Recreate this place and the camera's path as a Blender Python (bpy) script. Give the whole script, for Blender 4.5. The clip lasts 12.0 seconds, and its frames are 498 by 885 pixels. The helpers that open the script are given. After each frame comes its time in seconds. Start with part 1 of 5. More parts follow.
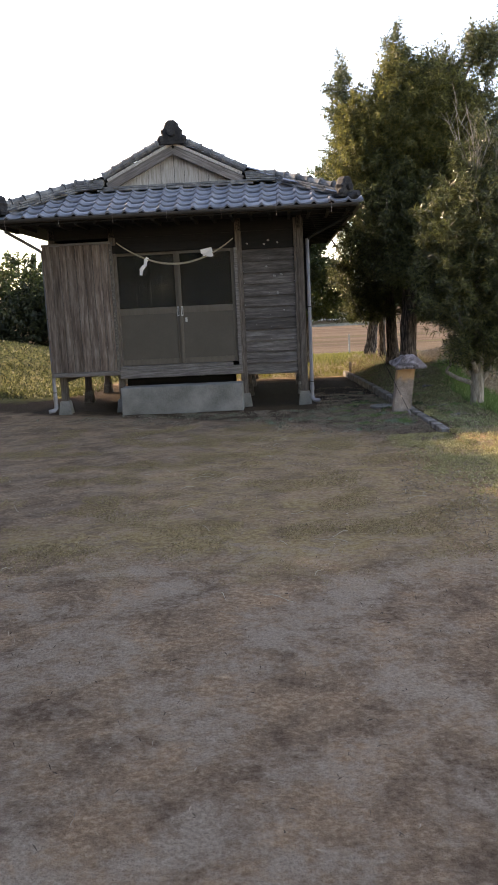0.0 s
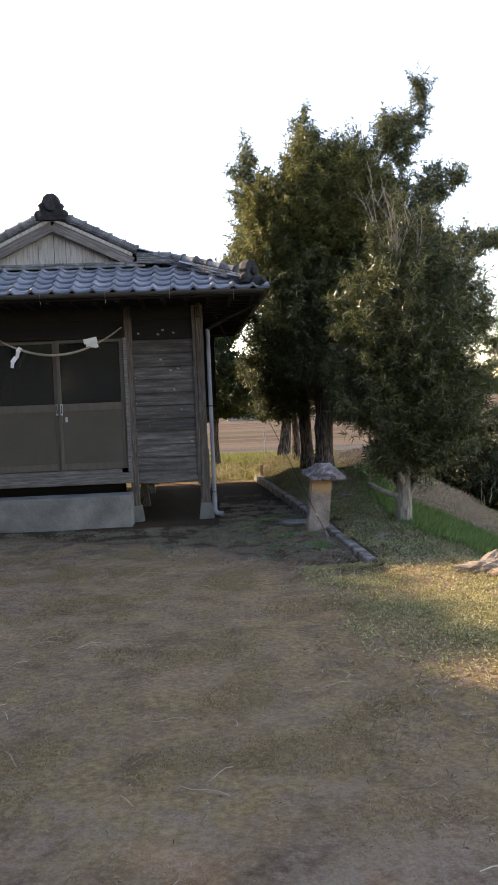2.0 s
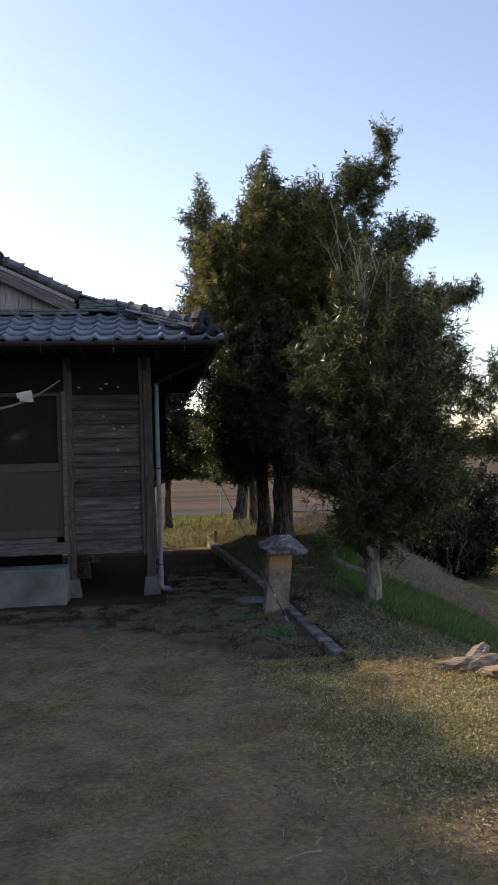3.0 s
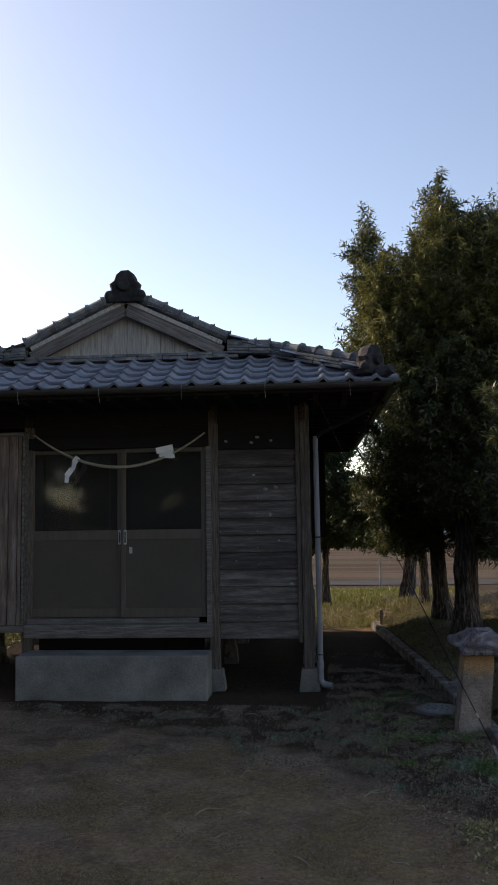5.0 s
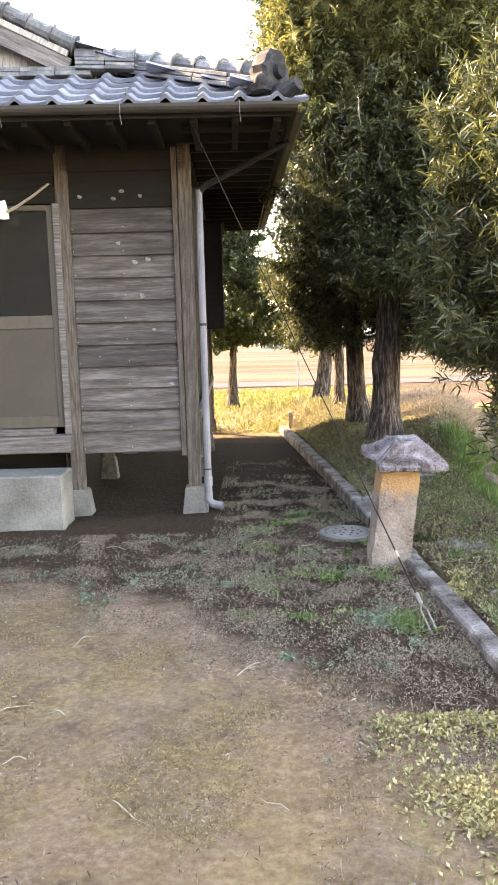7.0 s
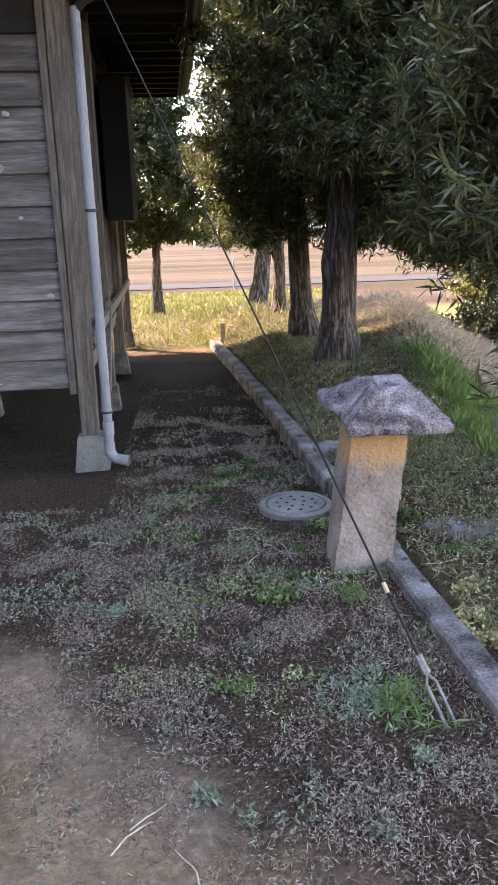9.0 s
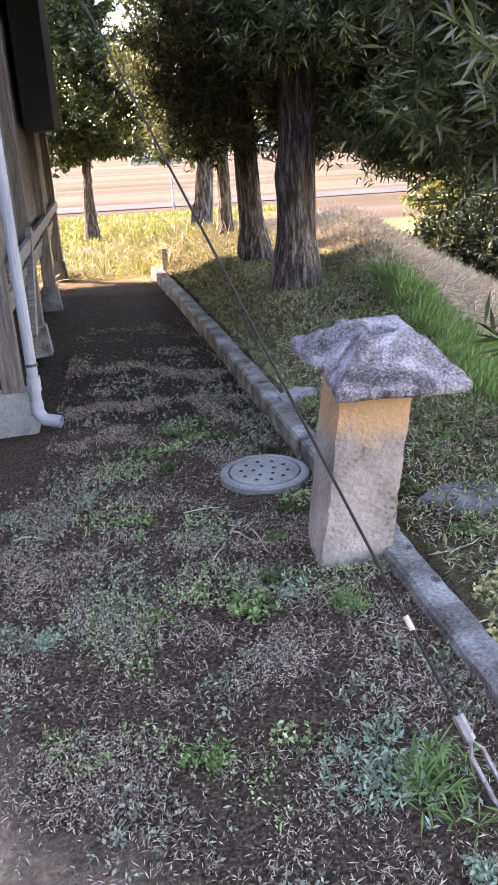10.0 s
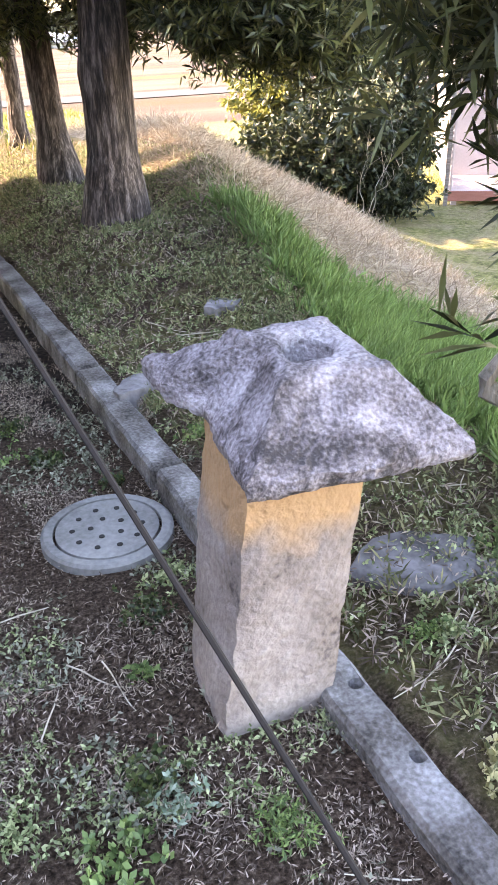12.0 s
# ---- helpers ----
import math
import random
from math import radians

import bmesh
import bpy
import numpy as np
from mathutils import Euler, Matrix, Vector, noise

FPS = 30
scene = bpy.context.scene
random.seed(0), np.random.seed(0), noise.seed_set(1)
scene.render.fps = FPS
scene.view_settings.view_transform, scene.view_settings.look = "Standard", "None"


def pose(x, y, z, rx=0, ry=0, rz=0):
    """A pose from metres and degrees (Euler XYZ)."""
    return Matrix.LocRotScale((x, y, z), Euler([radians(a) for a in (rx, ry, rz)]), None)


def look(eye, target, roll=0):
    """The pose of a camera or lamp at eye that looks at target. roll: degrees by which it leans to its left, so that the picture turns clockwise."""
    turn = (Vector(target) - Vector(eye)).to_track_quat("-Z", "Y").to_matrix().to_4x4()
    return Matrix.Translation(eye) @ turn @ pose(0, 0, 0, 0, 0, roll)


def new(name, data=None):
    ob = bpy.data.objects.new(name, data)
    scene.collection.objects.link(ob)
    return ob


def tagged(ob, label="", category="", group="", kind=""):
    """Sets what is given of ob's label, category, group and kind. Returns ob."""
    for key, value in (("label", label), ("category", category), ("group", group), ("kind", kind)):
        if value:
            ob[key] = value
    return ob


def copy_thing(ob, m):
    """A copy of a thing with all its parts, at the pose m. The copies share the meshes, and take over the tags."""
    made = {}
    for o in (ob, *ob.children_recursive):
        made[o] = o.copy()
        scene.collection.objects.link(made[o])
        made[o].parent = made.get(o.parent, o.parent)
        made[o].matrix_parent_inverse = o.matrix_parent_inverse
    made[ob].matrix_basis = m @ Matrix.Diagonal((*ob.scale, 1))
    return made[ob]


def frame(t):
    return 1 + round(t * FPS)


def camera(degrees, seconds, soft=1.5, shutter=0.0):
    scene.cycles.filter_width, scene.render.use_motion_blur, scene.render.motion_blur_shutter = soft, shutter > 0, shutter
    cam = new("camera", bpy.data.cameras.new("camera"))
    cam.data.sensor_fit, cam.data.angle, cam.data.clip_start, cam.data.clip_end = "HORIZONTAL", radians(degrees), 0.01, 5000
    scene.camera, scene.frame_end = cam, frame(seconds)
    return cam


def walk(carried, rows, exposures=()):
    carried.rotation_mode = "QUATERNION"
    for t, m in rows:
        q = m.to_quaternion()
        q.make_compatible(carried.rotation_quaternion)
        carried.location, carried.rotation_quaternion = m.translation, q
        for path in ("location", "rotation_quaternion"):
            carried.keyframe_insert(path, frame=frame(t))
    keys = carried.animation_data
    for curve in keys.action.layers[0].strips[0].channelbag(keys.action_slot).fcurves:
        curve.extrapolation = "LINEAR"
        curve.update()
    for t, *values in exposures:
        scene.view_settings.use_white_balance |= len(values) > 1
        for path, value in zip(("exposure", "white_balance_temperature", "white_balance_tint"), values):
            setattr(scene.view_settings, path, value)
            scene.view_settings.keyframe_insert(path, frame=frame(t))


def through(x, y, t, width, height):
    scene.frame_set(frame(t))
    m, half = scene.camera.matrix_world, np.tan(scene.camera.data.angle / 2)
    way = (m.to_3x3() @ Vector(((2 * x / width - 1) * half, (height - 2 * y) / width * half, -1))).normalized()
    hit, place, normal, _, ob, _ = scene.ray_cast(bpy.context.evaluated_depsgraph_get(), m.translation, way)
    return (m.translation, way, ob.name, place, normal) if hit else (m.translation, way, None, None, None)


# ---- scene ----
cam = camera(35.0, 12.0)
PATH = [
    (0, (-0.009, 0.044, 1.508), (-0.166, 2.008, 1.168), -2.8),
    (0.5, (0.084, 0.525, 1.505), (-0.023, 2.5, 1.211), -4.1),
    (1, (0.073, 1.07, 1.487), (-0.025, 3.047, 1.202), -4.0),
    (1.5, (0.164, 1.518, 1.528), (0.131, 3.503, 1.286), -3.3),
    (2, (0.256, 1.992, 1.561), (0.311, 3.988, 1.445), -2.3),
    (2.5, (0.327, 2.494, 1.59), (0.49, 4.487, 1.552), -1.7),
    (2.7, (0.37, 2.735, 1.597), (0.548, 4.727, 1.58), -1.6),
    (4.3, (0.27, 4.135, 1.632), (0.184, 6.117, 1.889), -1.4),
    (4.5, (0.234, 4.3, 1.633), (0.094, 6.278, 1.898), -1.2),
    (5, (0.262, 4.728, 1.614), (0.044, 6.706, 1.817), -0.9),
    (5.5, (0.236, 5.226, 1.566), (0.053, 7.217, 1.627), -0.9),
    (6, (0.325, 5.645, 1.513), (0.207, 7.639, 1.414), -0.9),
    (6.5, (0.413, 6.139, 1.459), (0.304, 8.125, 1.249), -1.0),
    (7, (0.522, 6.627, 1.438), (0.487, 8.605, 1.143), -1.5),
    (7.2, (0.547, 6.77, 1.432), (0.538, 8.743, 1.102), -2.0),
    (8.8, (0.69, 8.158, 1.381), (0.755, 10.087, 0.858), -2.1),
    (9, (0.662, 8.392, 1.369), (0.772, 10.314, 0.826), -1.8),
    (9.5, (0.689, 8.798, 1.324), (0.868, 10.684, 0.684), -2.8),
    (10, (0.681, 9.166, 1.306), (0.905, 11.014, 0.575), -3.1),
    (10.5, (0.696, 9.562, 1.281), (1.04, 11.367, 0.491), -2.2),
    (11, (0.756, 9.911, 1.26), (1.185, 11.671, 0.411), -1.9),
    (11.5, (0.753, 10.222, 1.264), (1.322, 11.925, 0.381), -1.3),
    (12, (0.851, 10.381, 1.226), (1.465, 12.033, 0.281), -1.9),
]
EXPOSURES = [(0, 2.05, 8700, 21), (0.5, 2.62, 8600, 20), (1.0, 2.2, 8600, 20), (1.5, 2.25, 8600, 20), (2.0, 1.95, 8000, 20), (2.7, 1.15, 7300, 20), (4.3, 0.45, 7500, 18), (5.0, 0.55, 7500, 18), (5.5, 0.95, 7500, 18), (6.0, 1.75, 7000, 18), (6.5, 3.15, 11300, 18),
             (7.2, 3.9, 9000, 24), (8.8, 3.25, 8000, 26), (9.5, 3.5, 7700, 27), (12, 4.15, 8200, 26)]
walk(cam, [(t, look(eye, target, roll)) for t, eye, target, roll in PATH], EXPOSURES)

# ---- daylight: a low sun behind the hall, to its left ----
SUN_AZ, SUN_EL = 55.0, 30.0
sun_dir = Vector((-math.sin(radians(SUN_AZ)) * math.cos(radians(SUN_EL)), math.cos(radians(SUN_AZ)) * math.cos(radians(SUN_EL)), math.sin(radians(SUN_EL))))
world = bpy.data.worlds.new("sky_world")
scene.world = world
world.use_nodes = True
wn = world.node_tree.nodes
sky = wn.new("ShaderNodeTexSky")
sky.sky_type, sky.sun_disc = "NISHITA", False
sky.sun_elevation, sky.sun_rotation = radians(SUN_EL), radians(-SUN_AZ)
sky.air_density, sky.dust_density, sky.ozone_density = 1.0, 0.5, 1.0
world.node_tree.links.new(sky.outputs[0], wn["Background"].inputs[0])
wn["Background"].inputs[1].default_value = 0.15
sun = new("sun", bpy.data.lights.new("sun", "SUN"))
sun.data.energy, sun.data.angle, sun.data.color = 3.2, radians(0.9), (1.0, 0.88, 0.7)
sun.matrix_world = look(sun_dir * 60, (0, 0, 0))


# ---- materials ----
def material(name, colours, scale=4.0, stretch=(1, 1, 1), rough=0.85, bump=0.3, fine=40.0, metal=0.0, vary=0.0, stops=None, spec=0.4, sub=0.0, distort=0.0):
    """Noise at two scales over a colour ramp, with relief; vary: how much pieces differ from one another."""
    m = bpy.data.materials.new(name)
    m.use_nodes = True
    t = m.node_tree
    n, link = t.nodes, t.links.new
    b = n["Principled BSDF"]
    co, mp = n.new("ShaderNodeTexCoord"), n.new("ShaderNodeMapping")
    mp.inputs["Scale"].default_value = stretch
    link(co.outputs["Object"], mp.inputs["Vector"])
    big, small = n.new("ShaderNodeTexNoise"), n.new("ShaderNodeTexNoise")
    big.inputs["Scale"].default_value, big.inputs["Detail"].default_value = scale, 6
    small.inputs["Scale"].default_value, small.inputs["Detail"].default_value = fine, 4
    big.inputs["Distortion"].default_value = distort
    info = n.new("ShaderNodeObjectInfo")
    off = n.new("ShaderNodeVectorMath")
    off.operation = "MULTIPLY_ADD"
    off.inputs[1].default_value = (37.0, 53.0, 71.0)
    link(info.outputs["Random"], off.inputs[0])
    link(mp.outputs[0], off.inputs[2])
    link(off.outputs[0], big.inputs["Vector"])
    link(off.outputs[0], small.inputs["Vector"])
    mix = n.new("ShaderNodeMath")
    mix.operation = "MULTIPLY_ADD"
    mix.inputs[1].default_value = 0.45
    link(small.outputs["Fac"], mix.inputs[0])
    half = n.new("ShaderNodeMath")
    half.operation = "MULTIPLY_ADD"
    half.inputs[1].default_value, half.inputs[2].default_value = 0.9, -0.17
    link(big.outputs["Fac"], half.inputs[0])
    link(half.outputs[0], mix.inputs[2])
    ramp = n.new("ShaderNodeValToRGB")
    el = ramp.color_ramp.elements
    stops = stops or [0.25 + 0.5 * i / max(1, len(colours) - 1) for i in range(len(colours))]
    while len(el) < len(colours):
        el.new(0.5)
    for e, p, c in zip(el, stops, colours):
        e.position, e.color = p, (*c, 1)
    link(mix.outputs[0], ramp.inputs[0])
    hue = n.new("ShaderNodeHueSaturation")
    link(ramp.outputs[0], hue.inputs["Color"])
    if vary:
        rng = n.new("ShaderNodeMapRange")
        rng.inputs["To Min"].default_value, rng.inputs["To Max"].default_value = 1 - vary, 1 + vary
        link(info.outputs["Random"], rng.inputs["Value"])
        link(rng.outputs[0], hue.inputs["Value"])
    link(hue.outputs[0], b.inputs["Base Color"])
    b.inputs["Roughness"].default_value, b.inputs["Metallic"].default_value = rough, metal
    b.inputs["Specular IOR Level"].default_value = spec
    if bump:
        bp = n.new("ShaderNodeBump")
        bp.inputs["Strength"].default_value, bp.inputs["Distance"].default_value = bump, 0.02
        link(mix.outputs[0], bp.inputs["Height"])
        link(bp.outputs[0], b.inputs["Normal"])
    return m


def leaf_material(name, dark, light, rough=0.45, through=0.35):
    """Leaves differ one by one; light shines partly through them."""
    m = bpy.data.materials.new(name)
    m.use_nodes = True
    t = m.node_tree
    n, link = t.nodes, t.links.new
    b, out = n["Principled BSDF"], n["Material Output"]
    geo, ramp = n.new("ShaderNodeNewGeometry"), n.new("ShaderNodeValToRGB")
    ramp.color_ramp.elements[0].color, ramp.color_ramp.elements[1].color = (*dark, 1), (*light, 1)
    ramp.color_ramp.elements[0].position = 0.25
    link(geo.outputs["Random Per Island"], ramp.inputs[0])
    link(ramp.outputs[0], b.inputs["Base Color"])
    b.inputs["Roughness"].default_value = rough
    tr, mix = n.new("ShaderNodeBsdfTranslucent"), n.new("ShaderNodeMixShader")
    link(ramp.outputs[0], tr.inputs["Color"])
    mix.inputs[0].default_value = through
    link(b.outputs[0], mix.inputs[1])
    link(tr.outputs[0], mix.inputs[2])
    link(mix.outputs[0], out.inputs["Surface"])
    return m


def plain(name, colour, rough=0.5, metal=0.0, transmission=0.0):
    m = bpy.data.materials.new(name)
    m.use_nodes = True
    b = m.node_tree.nodes["Principled BSDF"]
    b.inputs["Base Color"].default_value, b.inputs["Roughness"].default_value = (*colour, 1), rough
    b.inputs["Metallic"].default_value, b.inputs["Transmission Weight"].default_value = metal, transmission
    return m


DARK_WOOD = material("weathered_dark_wood", [(0.036, 0.031, 0.029), (0.098, 0.087, 0.08), (0.21, 0.193, 0.182)], 1.6, (1.3, 14, 14), 0.8, 0.25, 9, vary=0.28)
POST_WOOD = material("weathered_post_wood", [(0.045, 0.037, 0.03), (0.11, 0.09, 0.075), (0.2, 0.175, 0.155)], 3.0, (22, 22, 2.0), 0.8, 0.35, 22, vary=0.15)
GREY_WOOD = material("silvered_board_wood", [(0.06, 0.042, 0.034), (0.16, 0.122, 0.1), (0.3, 0.255, 0.225)], 2.2, (9, 9, 0.9), 0.85, 0.3, 9, vary=0.3)
GABLE_WOOD = material("pale_gable_wood", [(0.2, 0.18, 0.16), (0.36, 0.34, 0.31), (0.48, 0.46, 0.43)], 3.0, (16, 16, 1.5), 0.85, 0.3, 18, vary=0.12)
BEAM_WOOD = material("grey_beam_wood", [(0.07, 0.06, 0.055), (0.15, 0.135, 0.125), (0.26, 0.24, 0.23)], 3.0, (1.6, 20, 20), 0.8, 0.3, 20, vary=0.1)
# near-black wood: the shade under the eaves is put into its colour
SHADED_WOOD = material("shade_dark_eave_wood", [(0.006, 0.0055, 0.005), (0.015, 0.013, 0.012)], 3.0, (2, 12, 12), 0.85, 0.2, 20)
TILE = material("blue_grey_roof_tile", [(0.09, 0.105, 0.135), (0.17, 0.19, 0.235), (0.27, 0.29, 0.325)], 5.0, (1, 1, 1), 0.36, 0.12, 45, vary=0.2, spec=0.6)
DARK_TILE = material("blackened_end_tile", [(0.012, 0.012, 0.013), (0.03, 0.03, 0.032), (0.07, 0.07, 0.07)], 8.0, (1, 1, 1), 0.8, 0.3, 40, spec=0.2)
OLD_TILE = material("lichened_ridge_tile", [(0.06, 0.062, 0.068), (0.13, 0.135, 0.14), (0.26, 0.26, 0.25)], 7.0, (1, 1, 1), 0.6, 0.25, 40, vary=0.2)
CONCRETE = material("stained_concrete", [(0.095, 0.094, 0.086), (0.19, 0.186, 0.172), (0.29, 0.282, 0.262)], 3.0, (1, 1, 1), 0.9, 0.25, 60, vary=0.08)
KERB_MAT = material("mossy_kerb_concrete", [(0.02, 0.017, 0.014), (0.08, 0.071, 0.062), (0.155, 0.145, 0.137), (0.31, 0.3, 0.29)], 7.0, (1, 1, 1), 0.92, 0.5, 90, vary=0.15, stops=[0.28, 0.42, 0.56, 0.75], distort=0.3)
SHAFT_STONE = material("yellow_sandstone", [(0.08, 0.062, 0.053), (0.2, 0.16, 0.136), (0.28, 0.23, 0.2), (0.39, 0.325, 0.285)], 5.0, (1, 1, 1), 0.92, 0.9, 60, stops=[0.26, 0.38, 0.58, 0.76])


def ochre_band(m, low, high):
    """An ochre stain round the top of the shaft, with a ragged lower edge."""
    t = m.node_tree
    n, link = t.nodes, t.links.new
    b = n["Principled BSDF"]
    source = b.inputs["Base Color"].links[0].from_socket
    co, sep, ns = n.new("ShaderNodeTexCoord"), n.new("ShaderNodeSeparateXYZ"), n.new("ShaderNodeTexNoise")
    ns.inputs["Scale"].default_value = 9
    link(co.outputs["Object"], sep.inputs[0])
    link(co.outputs["Object"], ns.inputs["Vector"])
    add, rng, mix = n.new("ShaderNodeMath"), n.new("ShaderNodeMapRange"), n.new("ShaderNodeMix")
    add.operation = "MULTIPLY_ADD"
    add.inputs[1].default_value = 0.22
    link(ns.outputs["Fac"], add.inputs[0])
    link(sep.outputs["Z"], add.inputs[2])
    rng.inputs["From Min"].default_value, rng.inputs["From Max"].default_value, rng.inputs["To Max"].default_value = low, high, 0.85
    link(add.outputs[0], rng.inputs["Value"])
    mix.data_type, mix.blend_type = "RGBA", "MIX"
    link(rng.outputs[0], mix.inputs["Factor"])
    link(source, mix.inputs["A"])
    mix.inputs["B"].default_value = (0.44, 0.255, 0.12, 1)
    link(mix.outputs["Result"], b.inputs["Base Color"])


ochre_band(SHAFT_STONE, 0.61, 0.7)
CAP_STONE = material("lichened_grey_stone", [(0.05, 0.042, 0.04), (0.15, 0.128, 0.128), (0.3, 0.266, 0.272), (0.52, 0.485, 0.495)], 5.5, (1, 1, 1), 0.95, 1.0, 120, stops=[0.34, 0.45, 0.56, 0.72], distort=1.0)
SLAB_STONE = material("flat_grey_stone", [(0.05, 0.047, 0.045), (0.16, 0.15, 0.15), (0.3, 0.285, 0.29)], 9.0, (1, 1, 1), 0.95, 0.8, 30)
DOOR_PAINT = material("olive_brown_door_coating", [(0.075, 0.064, 0.05), (0.096, 0.083, 0.066)], 3.0, (1, 1, 1), 0.55, 0.03, 30)
DOOR_FRAME = material("brown_door_frame", [(0.095, 0.08, 0.062), (0.135, 0.114, 0.09)], 3.0, (8, 8, 1), 0.5, 0.05, 30)
GLASS = plain("door_glass", (0.19, 0.185, 0.17), 0.04, 0.0, 0.86)
SILVER = plain("dull_aluminium", (0.55, 0.55, 0.54), 0.45, 0.7)
GUTTER = material("dark_brown_gutter", [(0.03, 0.028, 0.026), (0.06, 0.055, 0.05)], 4.0, (1, 1, 1), 0.5, 0.05, 30)
PIPE = material("grey_drainpipe_plastic", [(0.17, 0.17, 0.19), (0.25, 0.25, 0.275), (0.32, 0.32, 0.345)], 2.0, (3, 3, 1), 0.55, 0.05, 30)
ROPE = material("dry_straw_rope", [(0.3, 0.26, 0.19), (0.48, 0.43, 0.34)], 30.0, (1, 1, 1), 0.9, 0.6, 120)
PALE_LICHEN = material("pale_grey_lichen", [(0.17, 0.167, 0.155), (0.4, 0.395, 0.38)], 60, (1, 1, 1), 0.95, 0.5, 160)
PAPER = plain("white_paper", (0.88, 0.88, 0.88), 0.8)
BARK = material("flaking_brown_bark", [(0.02, 0.015, 0.013), (0.066, 0.05, 0.043), (0.2, 0.165, 0.15)], 6.0, (6, 6, 0.9), 0.95, 1.0, 22, stops=[0.37, 0.52, 0.68])
PALE_BARK = material("pale_grey_bark", [(0.1, 0.085, 0.07), (0.22, 0.2, 0.17), (0.36, 0.33, 0.29)], 6.0, (5, 5, 1.2), 0.95, 0.8, 26)
DEAD_WOOD = material("bleached_dead_wood", [(0.12, 0.085, 0.06), (0.3, 0.23, 0.17), (0.45, 0.38, 0.3)], 6.0, (2, 8, 8), 0.9, 0.8, 30)
BUFF = plain("faded_buff_plastic", (0.5, 0.36, 0.26), 0.7)
WIRE = plain("rusty_dark_steel", (0.016, 0.012, 0.01), 0.95, 0.0)
ZINC = material("weathered_zinc", [(0.1, 0.075, 0.065), (0.32, 0.29, 0.28)], 30.0, (1, 1, 1), 0.6, 0.4, 90, metal=0.4)
PINE_LEAF = leaf_material("dark_green_narrow_leaf", (0.025, 0.035, 0.014), (0.16, 0.175, 0.066), 0.38)
OLIVE_LEAF = leaf_material("sunlit_olive_narrow_leaf", (0.07, 0.078, 0.025), (0.23, 0.22, 0.065), 0.5, 0.5)
BUSH_LEAF = leaf_material("glossy_bush_leaf", (0.03, 0.05, 0.018), (0.1, 0.13, 0.04), 0.35)
SHRUB_LEAF = leaf_material("dark_shrub_leaf", (0.012, 0.02, 0.008), (0.055, 0.068, 0.024), 0.6, 0.18)
GOLD_LEAF = leaf_material("yellow_green_leaf", (0.1, 0.11, 0.025), (0.25, 0.24, 0.06))
# clover made paler: sunlight is put into the leaf colour
CLOVER = leaf_material("sun_bright_clover_leaf", (0.24, 0.22, 0.09), (0.66, 0.59, 0.32), 0.7, 0.3)
GRASS = leaf_material("green_grass_blade", (0.08, 0.135, 0.035), (0.2, 0.31, 0.1), 0.6)
FADED = leaf_material("faded_olive_grass", (0.09, 0.1, 0.04), (0.3, 0.28, 0.14), 0.7)
STRAW = leaf_material("dry_straw_blade", (0.2, 0.15, 0.105), (0.46, 0.38, 0.29), 0.8, 0.25)
WEED = leaf_material("grey_green_weed_leaf", (0.1, 0.102, 0.065), (0.37, 0.37, 0.27), 0.8, 0.25)
LITTER = leaf_material("dry_leaf_litter", (0.09, 0.062, 0.046), (0.54, 0.43, 0.33), 0.9, 0.15)


# ---- helpers ----
def part(name, bm, mat, parent=None, label="", at=None, smooth=False):
    """Links a bmesh as one mesh object, under a thing or a part."""
    me = bpy.data.meshes.new(name)
    bm.to_mesh(me)
    bm.free()
    me.materials.append(mat)
    if smooth:
        me.polygons.foreach_set("use_smooth", [True] * len(me.polygons))
    ob = new(name, me)
    if parent:
        ob.parent = parent
    if at is not None:
        ob.matrix_local = at
    if label:
        tagged(ob, label)
    return ob


def raw(name, verts, faces, mat, parent=None, smooth=False):
    me = bpy.data.meshes.new(name)
    me.from_pydata(verts, [], faces)
    me.materials.append(mat)
    if smooth:
        me.polygons.foreach_set("use_smooth", [True] * len(me.polygons))
    ob = new(name, me)
    if parent:
        ob.parent = parent
    return ob


def thing(name, m, label, category, group="", kind=""):
    ob = new(name)
    ob.matrix_world = m
    return tagged(ob, label, category, group, kind)


def box(x0, y0, z0, x1, y1, z1, bevel=0.006, bm=None):
    bm = bm or bmesh.new()
    made = bmesh.ops.create_cube(bm, size=1, matrix=Matrix.LocRotScale(((x0 + x1) / 2, (y0 + y1) / 2, (z0 + z1) / 2), None, (abs(x1 - x0), abs(y1 - y0), abs(z1 - z0))))
    if bevel:
        edges = list({e for v in made["verts"] for e in v.link_edges})
        bmesh.ops.bevel(bm, geom=edges, offset=bevel, segments=1, affect="EDGES")
    return bm


def frustum(x, y, z0, z1, half0, half1, bevel=0.01):
    bm = box(-1, -1, 0, 1, 1, 1, 0)
    for v in bm.verts:
        h = half0 if v.co.z < 0.5 else half1
        v.co = (x + v.co.x * h, y + v.co.y * h, z0 if v.co.z < 0.5 else z1)
    bmesh.ops.bevel(bm, geom=bm.edges[:], offset=bevel, segments=2, affect="EDGES")
    return bm


